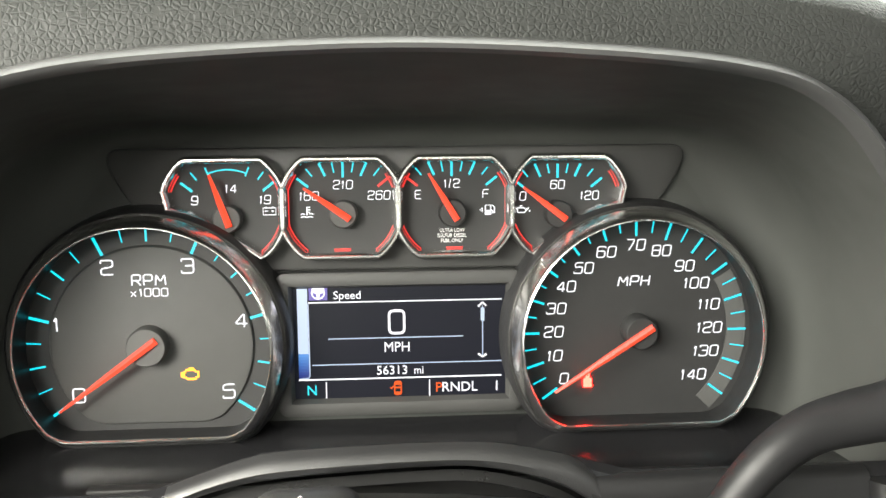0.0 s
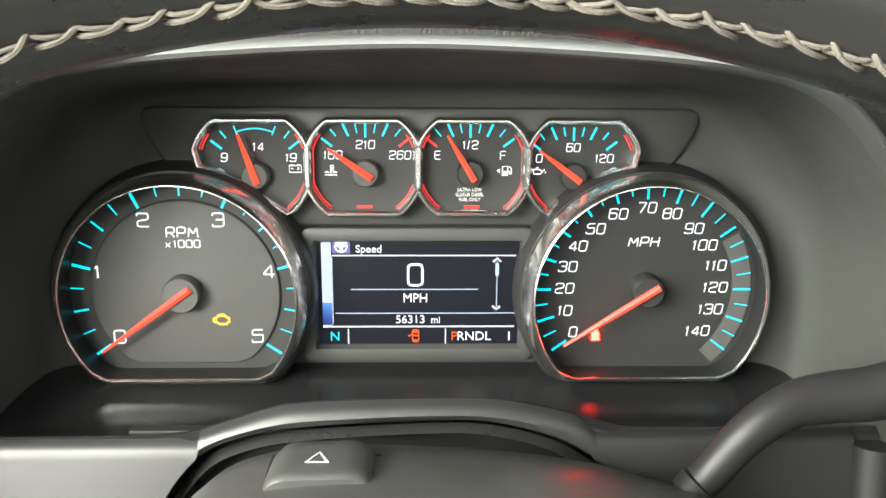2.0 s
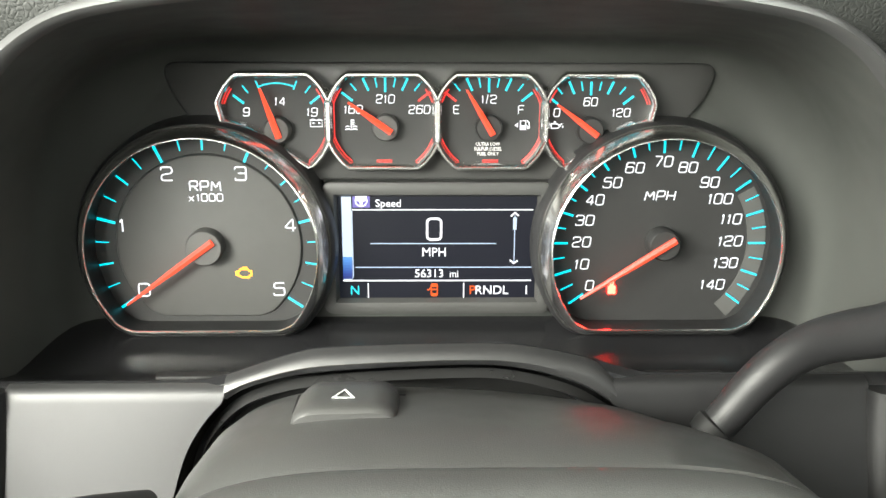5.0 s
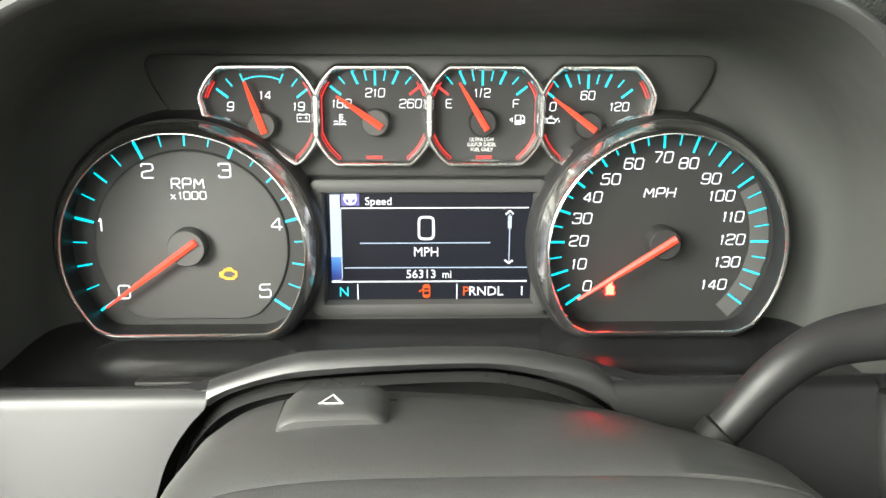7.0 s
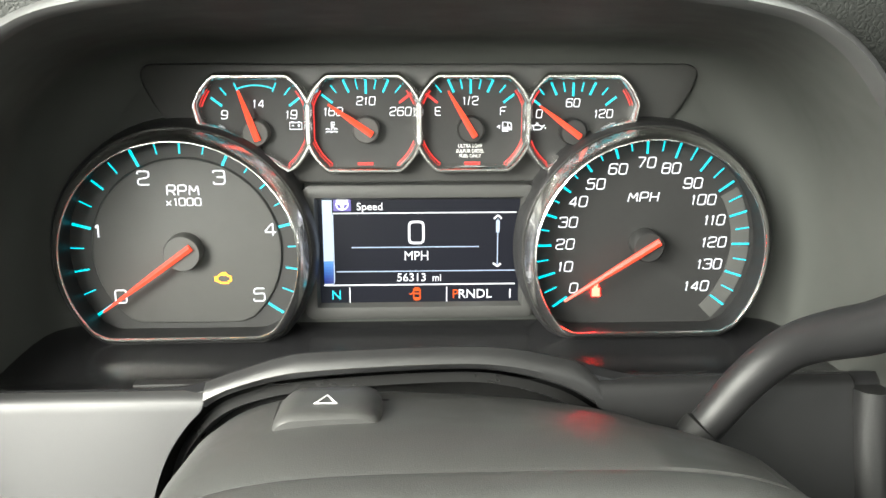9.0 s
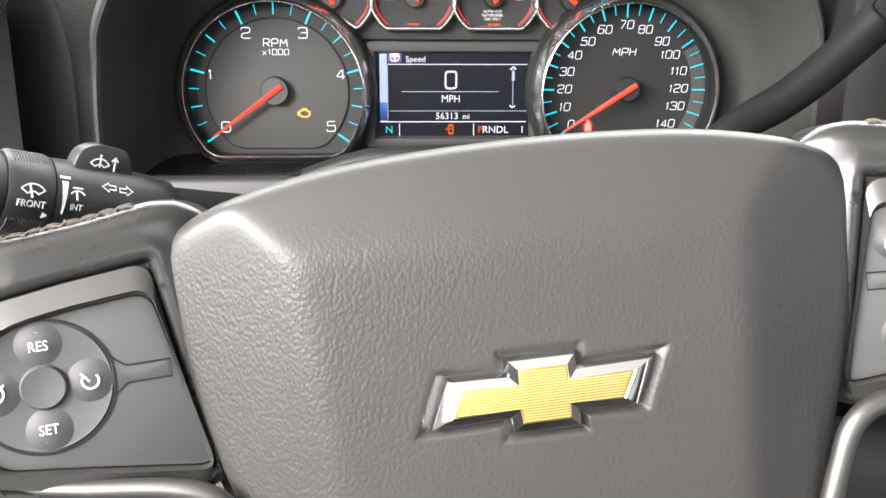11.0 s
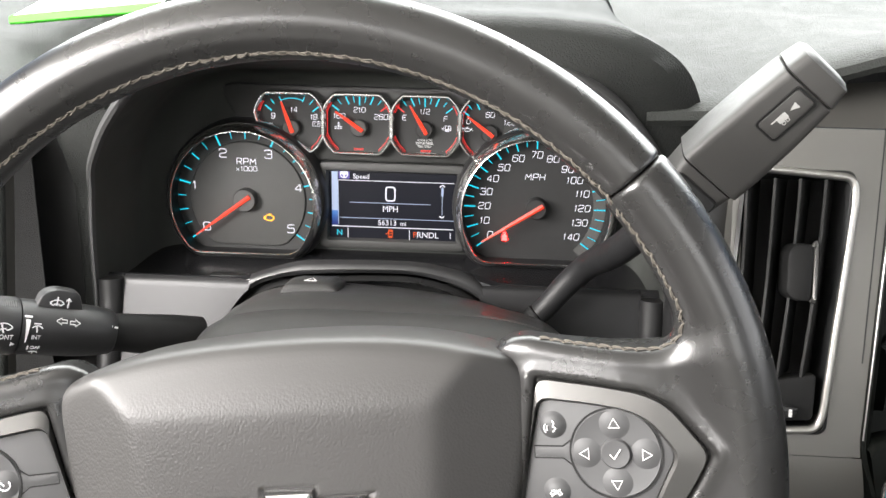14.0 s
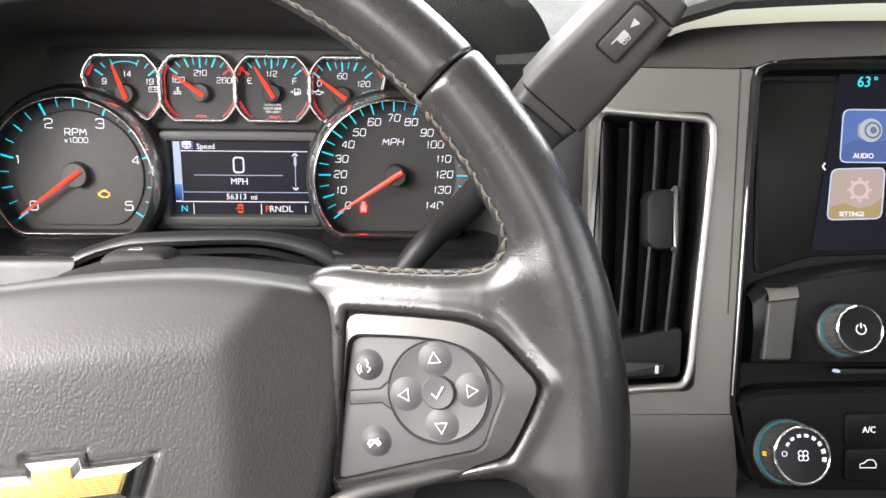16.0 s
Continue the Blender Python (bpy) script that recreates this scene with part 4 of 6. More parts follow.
def blade(v, x0, x1, z0, z1):
    """A thin curved vertical blade leaning from (x0, z1) at the top to (x1, z0) at the foot."""
    rings = []
    for k in range(9):
        f = k / 8
        x = x0 + (x1 - x0) * f
        z = z1 + (z0 - z1) * f
        d = 0.006 + 0.004 * math.sin(math.pi * f)
        rings.append([(x - 0.0012, 0.0058 - d, z), (x, 0.0046 - d, z), (x + 0.0013, 0.0058 - d, z), (x + 0.0150, 0.026, z), (x + 0.0130, 0.026, z)])
    return part("blade", loft(rings, True, True, True), RUBBER, v)


def vent_knob(v, x, z):
    k = part("knob", plate(rounded([(x - 0.0085, z - 0.012), (x - 0.004, z - 0.0165), (x + 0.006, z - 0.0165), (x + 0.007, z + 0.0165), (x - 0.004, z + 0.0165), (x - 0.0085, z + 0.012)], 0.003), 0.006, -0.010, 0.0025), RUBBER, v, "black vent knob")
    part("chrome_edge", tube(spline([(x + 0.0058, -0.0095, z + 0.0145), (x + 0.0075, -0.0085, z + 0.0155), (x + 0.0078, -0.0085, z - 0.0145), (x + 0.0058, -0.0095, z - 0.0155)], 14), 0.0013, 8), SATIN, k, "silver edge of the knob")


right_vent = air_vent("air_vent", 0.2215, 0.2850, -0.0925, 0.0610, 0.0100, "black dashboard air vent with upright blades and chrome-edged knob")
part("chrome_frame", tube([(x, -0.0010, z) for x, z in ring_i[3:-3]], 0.0024, 10, False), VENTRING, right_vent, "satin frame of the vent")
for x0, x1 in ((0.2240, 0.2215), (0.2400, 0.2340), (0.2545, 0.2465), (0.2690, 0.2600)):
    blade(right_vent, x0, x1, -0.0600, 0.0560)
part("lower_lip", plate(rounded([(0.2150, -0.088), (0.2680, -0.0850), (0.2690, -0.0570), (0.2150, -0.0680)], 0.004), 0.012, -0.0015, 0.002), RUBBER, right_vent)
part("shutoff_dial", plate(rounded([(0.2250, -0.0860), (0.2570, -0.0830), (0.2590, -0.0765), (0.2250, -0.0755)], 0.003), 0.004, -0.0050, 0.002), PLASTIC, right_vent)
part("dial_mark", box(0.2525, 0.2545, -0.0058, -0.004, -0.0825, -0.0780, 0.0004), WHITEPAINT, right_vent)
vent_knob(right_vent, 0.2545, 0.0020)

left_vent = air_vent("air_vent", -0.3290, -0.2425, -0.1075, 0.0610, 0.0300, "black outer dashboard air vent with upright blades")
for x0, x1 in ((-0.3160, -0.3180), (-0.2985, -0.3080), (-0.2805, -0.2990), (-0.2630, -0.2890)):
    blade(left_vent, x0, x1, -0.100, 0.0570)
vent_knob(left_vent, -0.2890, -0.0180)

# ---- centre stack ----
stack = thing("centre_stack", "gloss black centre console stack with touch screen and round knobs", "centre console", FM)
so = rounded([(0.2965, -0.1010), (0.3100, -0.1460), (0.62, -0.1500), (0.62, 0.0960), (0.3080, 0.0890)], [0.01, 0.012, 0.01, 0.01, 0.012], 8)
part("bezel", skirt(so, [(0.002, 0.012), (0.001, -0.0015), (-0.001, -0.0028), (-0.004, -0.001), (-0.006, 0.008)], False, True), STACKBLACK, stack, "black stack bezel")
part("bright_edge", tube(spline([(0.3200, -0.0016, 0.0892), (0.3120, -0.0016, 0.0868), (0.3082, -0.0016, 0.0790), (0.3045, -0.0016, 0.0250), (0.2998, -0.0016, -0.0500), (0.2968, -0.0016, -0.0950)], 40), 0.0007, 8), VENTRING, stack, "thin bright line round the stack")
part("screen_recess", plate(rounded([(0.3110, -0.0300), (0.3420, -0.0185), (0.60, -0.010), (0.60, 0.0830), (0.3125, 0.0810)], 0.008), 0.014, 0.0065, 0.002), STACKBLACK, stack)
screen = part("touch_screen", plate([(0.3435, -0.0150), (0.60, -0.0080), (0.60, 0.0860), (0.3590, 0.0845)], 0.0065, 0.0050), SCREEN, stack, "dark glossy touch screen with lit icons")
part("lettering", text("63", 0.0058, 0.3725, 0.0800, 0.0047, 0.95, 0.12), L_CYAN, screen, "cyan temperature reading")
part("degree_mark", stroke(arc(0.3795, 0.0822, 0.0008, 0, 330, 12), 0.0005, 0.0047, True), L_CYAN, screen)
tile_a = part("audio_tile", plate(rounded([(0.3590, 0.0350), (0.3900, 0.0350), (0.3910, 0.0645), (0.3610, 0.0645)], 0.004), 0.005, 0.0045), L_BLUE, screen, "blue audio tile")
part("tile_edge", stroke(rounded([(0.3590, 0.0350), (0.3900, 0.0350), (0.3910, 0.0645), (0.3610, 0.0645)], 0.004), 0.0007, 0.0045, True), L_PALE, tile_a)
part("tile_wave", plate([(0.3594, 0.0354), (0.3896, 0.0354), (0.3903, 0.0500), (0.3840, 0.0470), (0.3780, 0.0462), (0.3690, 0.0480), (0.3610, 0.0445)], 0.0046, 0.0044), glow("lit_deep_blue", (0.012, 0.09, 0.42), 0.8), tile_a, "deeper blue wave")
speaker = part("speaker_symbol", plate(arc(0.3765, 0.0530, 0.0066, 0, 354, 40), 0.0044, 0.0041), glow("lit_silver", (0.62, 0.68, 0.78), 0.8), tile_a, "silver speaker symbol")
part("magnet", plate(rounded([(0.3688, 0.0498), (0.3722, 0.0478), (0.3722, 0.0578), (0.3692, 0.0562)], 0.001), 0.0044, 0.0042), glow("lit_silver_dark", (0.36, 0.40, 0.48), 0.8), speaker)
part("cone_ring", stroke(arc(0.3775, 0.0530, 0.0042, 0, 354, 32), 0.0011, 0.0041, True, 0.0002), glow("lit_slate", (0.13, 0.17, 0.26), 0.8), speaker)
part("dust_cap", plate(arc(0.3779, 0.0530, 0.0019, 0, 340, 20), 0.0041, 0.0038), glow("lit_slate", (0.13, 0.17, 0.26), 0.8), speaker)
part("lettering", text("AUDIO", 0.0028, 0.3725, 0.0385, 0.0043, 0.9), L_WHITE, tile_a)
tile_b = part("settings_tile", plate(rounded([(0.3520, 0.0025), (0.3830, 0.0035), (0.3850, 0.0320), (0.3545, 0.0310)], 0.004), 0.005, 0.0045), glow("lit_sand", (0.58, 0.44, 0.38), 0.85), screen, "sand coloured settings tile")
part("tile_edge", stroke(rounded([(0.3520, 0.0025), (0.3830, 0.0035), (0.3850, 0.0320), (0.3545, 0.0310)], 0.004), 0.0007, 0.0045, True), L_PALE, tile_b)
part("tile_wave", plate([(0.3525, 0.0030), (0.3826, 0.0040), (0.3832, 0.0150), (0.3770, 0.0105), (0.3700, 0.0090), (0.3620, 0.0120), (0.3535, 0.0100)], 0.0046, 0.0044), glow("lit_ochre", (0.52, 0.36, 0.10), 0.8), tile_b, "ochre lower wave")
part("gear_symbol", stroke(arc(0.3705, 0.0195, 0.0045, 0, 345, 24), 0.0018, 0.0044, True), glow("lit_rose", (0.85, 0.62, 0.62), 0.9), tile_b)
for k in range(8):
    part("gear_tooth", tick(0.3705, 0.0195, k * 45, 0.0054, 0.0070, 0.0016, 0.0044), glow("lit_rose", (0.85, 0.62, 0.62), 0.9), tile_b)
part("lettering", text("SETTINGS", 0.0026, 0.3660, 0.0058, 0.0043, 0.85), L_WHITE, tile_b)
part("back_arrow", stroke([(0.3508, 0.0345), (0.3494, 0.0325), (0.3508, 0.0305)], 0.0009, 0.0047), L_WHITE, screen)
# radio pod
pod = spline([(0.3040, -0.0400), (0.3160, -0.0325), (0.3450, -0.0255), (0.40, -0.0205), (0.60, -0.0180)], 24)
part("radio_pod", loft([[(p.x, 0.010, p.y + 0.002) for p in pod], [(p.x, -0.006, p.y) for p in pod], [(p.x, -0.011, p.y - 0.004) for p in pod], [(p.x, -0.0125, -0.060) for p in pod], [(p.x, -0.009, -0.0755) for p in pod], [(p.x, 0.010, -0.0790) for p in pod]], False), GLOSSBLACK, stack, "dark radio control pod")
accent_block = part("silver_accent", plate(rounded([(0.3085, -0.0740), (0.3245, -0.0740), (0.3282, -0.0405), (0.3118, -0.0425)], 0.002), 0.0, -0.0138, 0.0012), ACCENT, stack, "dark satin accent block", False)
part("accent_cap", loft([[(x, y, z) for x, z in ((0.3118, -0.0420 + dz), (0.3200, -0.0410 + dz), (0.3283, -0.0400 + dz))] for y, dz in ((-0.0138, 0.0), (-0.0134, 0.0030), (-0.0110, 0.0058), (-0.004, 0.0078))], False), FASCIA, accent_block, "brighter bevelled top of the accent block")
part("disc_slot", box(0.3560, 0.60, -0.0040, 0.004, -0.0830, -0.0800, 0.0008), RUBBER, stack)
part("slot_lamp", box(0.3535, 0.3560, -0.0045, 0.0, -0.0822, -0.0805, 0.0004), L_PALE, stack)
shelf = spline([(0.2985, -0.1000), (0.3060, -0.0930), (0.3350, -0.0900), (0.45, -0.0890), (0.60, -0.0890)], 20)
part("climate_panel", loft([[(p.x, 0.010, p.y + 0.001) for p in shelf], [(p.x, -0.007, p.y) for p in shelf], [(p.x, -0.010, p.y - 0.003) for p in shelf], [(p.x + 0.004, -0.0105, -0.128) for p in shelf], [(p.x + 0.012, -0.008, -0.1450) for p in shelf]], False), STACKBLACK, stack, "black climate control panel")


def round_knob(x, z, y, r, long, name, label):
    m = Matrix.Translation((x, y, z)) @ pose(0, 0, 0, -8, 0, 0)
    k = part(name, moved(lathe([(r * 1.18, -0.001), (r * 1.17, 0.002), (r * 1.06, 0.003), (r * 1.03, 0.003), (r, long * 0.92), (r * 0.97, long)], 56), m), ACCENT, stack, label)
    part("lit_collar", moved(lathe([(r * 1.10, 0.003), (r * 1.09, 0.0042), (r * 1.04, 0.0042)], 48), m), glow("lit_teal", (0.02, 0.30, 0.42), 0.55), k)
    part("grip_ring", moved(lathe([(r * 1.025, 0.0035), (r * 1.03, long * 0.75), (r * 1.0, long * 0.86)], 56), m), KNOBGRIP, k, "ribbed grey grip")
    part("cap", moved(lathe([(r * 0.96, long * 0.9), (r * 0.93, long * 1.01), (0.0, long * 1.02)], 48), m), GLOSSBLACK, k, "gloss black cap")
    part("cap_ring", moved(lathe([(r * 0.90, long * 1.0), (r * 0.95, long * 1.035), (r * 1.0, long * 1.0)], 48), m), CHROME, k, "chrome ring")
    for j in range(24):
        a = radians(15 * j)
        part("grip_rib", moved(tube([(r * 1.03 * math.cos(a), -0.004, r * 1.03 * math.sin(a)), (r * 1.02 * math.cos(a), -long * 0.85, r * 1.02 * math.sin(a))], 0.0006, 5), m), KNOBGRIP, k)
    return k, m


pk, pm = round_knob(0.3530, -0.0580, -0.0125, 0.0125, 0.019, "power_knob", "round power knob with silver rim")
part("power_symbol", merge(moved(stroke(arc(0, 0, 0.0026, 120, 420, 20), 0.0006, -0.0197), pm), moved(stroke([(0, 0.0005), (0, 0.0034)], 0.0006, -0.0197), pm)), L_WHITE, pk)
fk, fm = round_knob(0.3225, -0.1240, -0.0105, 0.0152, 0.022, "fan_knob", "round fan speed knob with lit scale")
for j in range(8):
    part("scale_bar", moved(stroke(arc(0, 0, 0.0098 + 0.0002 * j, 150 - 22 * j, 138 - 22 * j, 4), 0.0014 + 0.0001 * j, -0.0228), fm), L_WHITE, fk)
part("scale_ring", moved(stroke(arc(-0.0098, 0.001, 0.0013, 0, 340, 12), 0.0004, -0.0228, True), fm), L_WHITE, fk)
part("amber_mark", moved(box(-0.0160, -0.0148, -0.0140, -0.009, -0.0010, 0.0010, 0.0003), fm), L_AMBER, fk, "amber pointer lamp")
for j in range(4):
    part("fan_symbol", moved(stroke(arc(0.0018 * math.cos(radians(90 * j + 45)), 0.0018 * math.sin(radians(90 * j + 45)), 0.0013, 0, 330, 12), 0.0005, -0.0228, True), fm), L_WHITE, fk)
for z0, z1, nm in ((-0.1210, -0.1030, "ac_button"), (-0.1400, -0.1220, "recirculation_button")):
    b_ = part(nm, plate(rounded([(0.3550, z0), (0.3790, z0), (0.3790, z1), (0.3550, z1)], 0.003), 0.0, -0.0122, 0.001), STACKBLACK, stack, "black climate push button")
    if nm == "ac_button":
        part("lettering", text("A/C", 0.0034, 0.3680, (z0 + z1) / 2, -0.0128, 0.9), L_WHITE, b_)
    else:
        part("car_symbol", stroke([(0.3630, -0.1325), (0.3630, -0.1305), (0.3655, -0.1298), (0.3672, -0.1282), (0.3702, -0.1282), (0.3720, -0.1302), (0.3720, -0.1325)], 0.0005, -0.0128, True), L_WHITE, b_)
wide_b = part("button", plate(rect(0.3815, 0.4120, -0.1400, -0.1030, 0.003), 0.0, -0.0122, 0.001), STACKBLACK, stack)
part("lit_edge", stroke([(0.3822, -0.1385), (0.3822, -0.1215)], 0.0006, -0.0124), glow("lit_edge_blue", (0.03, 0.40, 0.65), 1.2), wide_b, "blue lit button edge")

# ---- steering wheel ----
WC, WTILT, WROLL = (0.0018, -0.3326, -0.0388), 12.75, 6.3
WM = Matrix.Translation(WC) @ pose(0, 0, 0, -WTILT, 0, 0) @ pose(0, 0, 0, 0, -WROLL, 0)
wheel = thing("steering_wheel", "black leather steering wheel with stitched rim and silver spoke trim", "steering wheel", WM)
RR, RA, RB, RZ = 0.1786, 0.0137, 0.0166, 0.0042  # the rim stands a little high on its hub
SEAMS = (37.5, 142.5)


def rim_ring(a, grow=0.0, n=24):
    c, s = math.cos(radians(a)), math.sin(radians(a))
    out = []
    for k in range(n):
        p = 2 * math.pi * k / n
        r = RR + (RA + grow) * math.cos(p)
        out.append((r * c, (RB + grow) * math.sin(p), RZ + r * s))
    return out


def rim_run(a0, a1, n, grow):
    """A length of rim whose leather turns in at both seams."""
    ends = ((0.0, -0.0030), (0.10, -0.0012), (0.30, -0.0003), (0.65, 0.0))
    rings = [rim_ring(a0 + d, grow + g) for d, g in ends]
    rings += [rim_ring(a0 + (a1 - a0) * k / n, grow) for k in range(1, n)]
    rings += [rim_ring(a1 - d, grow + g) for d, g in ends[::-1]]
    return loft(rings, True, True, True)


rim = part("rim", rim_run(SEAMS[0], SEAMS[1], 70, 0.0), LEATHER, wheel, "smooth black leather upper rim")

LEAN, BU, BY = 15.5, 0.1289, -0.0009  # the switch panels lean inward, behind the front of the rim
bez = [(-0.0295, 0.0372), (-0.0060, 0.0340), (0.0115, 0.0308), (0.0205, 0.0262), (0.0350, 0.0078), (0.0285, -0.0040), (0.0215, -0.0150), (-0.0030, -0.0212), (-0.0400, -0.0262)]
SPU = (0.078, 0.092, 0.100, 0.115, 0.132, 0.146, 0.160)
SPTOP = (0.0525, 0.0540, 0.0535, 0.0505, 0.0480, 0.0470, 0.0475)
SPLOW = (-0.0280, -0.0285, -0.0275, -0.0250, -0.0235, -0.0240, -0.0270)
SPFRONT = (-0.0117, -0.0078, -0.0056, -0.0015, 0.0033, 0.0062, 0.0072)


def leather_form(x, y, z):
    """Signed distance of the lower rim with both spokes growing out of it."""
    r, u = np.hypot(x, z - RZ), np.abs(x)
    torus = (np.sqrt(((r - RR) / (RA + 0.0006)) ** 2 + (y / (RB + 0.0006)) ** 2) - 1) * RA
    top, low, front = np.interp(u, SPU, SPTOP), np.interp(u, SPU, SPLOW), np.interp(u, SPU, SPFRONT)
    back = -0.031 + 0.8 * np.maximum(0, u - 0.150)
    e = 0.0065
    q1 = np.abs(z - (top + low) / 2) - (top - low) / 2 + e
    q2 = np.abs(y + (front + back) / 2) - (front - back) / 2 + e
    spoke = np.hypot(np.maximum(q1, 0), np.maximum(q2, 0)) + np.minimum(np.maximum(q1, q2), 0) - e
    end, w = np.maximum(0.080 - u, u - 0.172), 0.020
    h = np.clip(0.5 + 0.5 * (spoke - end) / w, 0, 1)
    spoke = end + (spoke - end) * h + w * h * (1 - h)
    k = 0.017
    h = np.clip(0.5 + 0.5 * (torus - spoke) / k, 0, 1)
    d = torus + (spoke - torus) * h - k * h * (1 - h)
    # let in the bezel
    near = (u > 0.085) & (u < 0.176) & (z > -0.035) & (z < 0.046) & (np.abs(d) < 0.03)
    if near.any():
        uu, yy, zz = u[near] - BU, y[near] - BY, z[near]
        c, s = math.cos(radians(LEAN)), math.sin(radians(LEAN))
        lx, ly = uu * c - yy * s, uu * s + yy * c
        best, inside = np.full(lx.shape, 1e9), np.zeros(lx.shape, bool)
        for (ax, az), (bx, bz) in zip(bez, bez[1:] + bez[:1]):
            ex, ez = bx - ax, bz - az
            t = np.clip(((lx - ax) * ex + (zz - az) * ez) / (ex * ex + ez * ez), 0, 1)
            best = np.minimum(best, np.hypot(lx - ax - t * ex, zz - az - t * ez))
            cross = ((az > zz) != (bz > zz)) & (lx < (bx - ax) * (zz - az) / (bz - az if bz != az else 1e-9) + ax)
            inside ^= cross
        flat = np.where(inside, -best, best)
        d[near] -= 0.0008 * np.exp(-((flat - 0.0034) / 0.0024) ** 2) * np.clip((0.010 - ly) / 0.006, 0, 1)
        recess = -np.maximum(ly - 0.0012, flat - 0.0003)
        w = 0.0020
        h = np.clip(0.5 - 0.5 * (d[near] - recess) / w, 0, 1)
        d[near] = d[near] + (recess - d[near]) * h + w * h * (1 - h)
    # the leather turns in at the two seams
    side = (u - RR * math.cos(radians(SEAMS[0]))) * -math.sin(radians(SEAMS[0])) + (z - RZ - RR * math.sin(radians(SEAMS[0]))) * math.cos(radians(SEAMS[0])) + 0.0002
    w = 0.0025
    h = np.clip(0.5 - 0.5 * (d - side) / w, 0, 1)
    cut = d + (side - d) * h + w * h * (1 - h)
    return np.where((z > 0.02) & (r > 0.12), cut, d)


def skin(form, lo, hi, step):
    """A mesh over the zero surface of a signed distance."""
    ax = [np.arange(a, b + step, step) for a, b in zip(lo, hi)]
    n = [len(a) for a in ax]
    f = form(*np.meshgrid(*ax, indexing="ij"))
    neg = f < 0
    count = sum(neg[i:n[0] - 1 + i, j:n[1] - 1 + j, k:n[2] - 1 + k].astype(np.int8) for i in (0, 1) for j in (0, 1) for k in (0, 1))
    cells = np.argwhere((count > 0) & (count < 8))
    index = np.full(count.shape, -1)
    index[tuple(cells.T)] = np.arange(len(cells))
    mid = np.array(lo) + (cells + 0.5) * step
    p = mid.copy()
    h = step * 0.1
    for _ in range(4):
        v = form(*p.T)
        g = np.stack([(form(*(p + h * d).T) - form(*(p - h * d).T)) / (2 * h) for d in np.eye(3)], 1)
        p -= (0.8 * v / np.maximum((g * g).sum(1), 0.05))[:, None] * g
        p = np.clip(p, mid - 0.75 * step, mid + 0.75 * step)
    quads = []
    for d in range(3):
        e1, e2 = [e for e in range(3) if e != d]
        s0 = tuple(slice(0, -1) if e == d else slice(1, -1) for e in range(3))
        s1 = tuple(slice(1, None) if e == d else slice(1, -1) for e in range(3))
        at = np.argwhere(neg[s0] != neg[s1])
        at[:, e1] += 1
        at[:, e2] += 1
        flip = neg[tuple(at.T)]
        o1, o2 = np.eye(3, dtype=int)[e1], np.eye(3, dtype=int)[e2]
        q = np.stack([index[tuple((at - o).T)] for o in (o1 + o2, o2, 0 * o1, o1)], 1)
        if d == 1:
            flip = ~flip
        q[~flip] = q[~flip][:, ::-1]
        quads.append(q)
    me = bpy.data.meshes.new("skin")
    me.from_pydata(p.tolist(), [], np.concatenate(quads).tolist())
    me.polygons.foreach_set("use_smooth", [True] * len(me.polygons))
    return me


low_mesh = skin(leather_form, (-0.202, -0.022, -0.202), (0.202, 0.036, 0.126), 0.0014)
low_mesh.materials.append(LEATHER)
low = tagged(new("rim_lower", low_mesh), "smooth black leather lower rim and spokes")
low.parent = wheel

# lacing along the inside of the rim, turning onto the upper edge of each spoke
lace = []
for a in np.linspace(90, 21, 60):
    lace.append((math.cos(radians(a)) * (RR - RA * 0.9), -RB * 0.43, RZ + math.sin(radians(a)) * (RR - RA * 0.9)))
lace += [(0.1545, -0.006, 0.0535), (0.1450, -0.003, 0.0500), (0.1230, 0.003, 0.0520), (0.1020, 0.009, 0.0555)]
lace = np.array([tuple(p) for p in spline(lace, 900)])
for _ in range(8):
    v = leather_form(*lace.T)
    g = np.stack([(leather_form(*(lace + 1e-4 * d).T) - leather_form(*(lace - 1e-4 * d).T)) / 2e-4 for d in np.eye(3)], 1)
    below = np.degrees(np.arctan2(lace[:, 2] - RZ, lace[:, 0])) < SEAMS[0] - 2
    lace[below] -= (0.8 * v / np.maximum((g * g).sum(1), 0.05))[below, None] * g[below]
run = np.concatenate([[0], np.cumsum(np.linalg.norm(np.diff(lace, axis=0), axis=1))])
st = merge(tube(spline([(-0.0030, 0.0011, -0.0003), (-0.001, 0.0002, 0.0007), (0.0015, -0.0004, 0.0007), (0.0031, -0.0012, -0.0003)], 8), 0.00042, 6), tube(spline([(-0.0026, -0.0010, -0.0003), (-0.0008, 0.0004, 0.0004), (0.0014, 0.0007, 0.0004), (0.0028, 0.0010, -0.0003)], 8), 0.00036, 6))
stitch = part("stitch", st, THREAD, rim, "grey lacing thread")
stitch_mesh = stitch.data
first = True
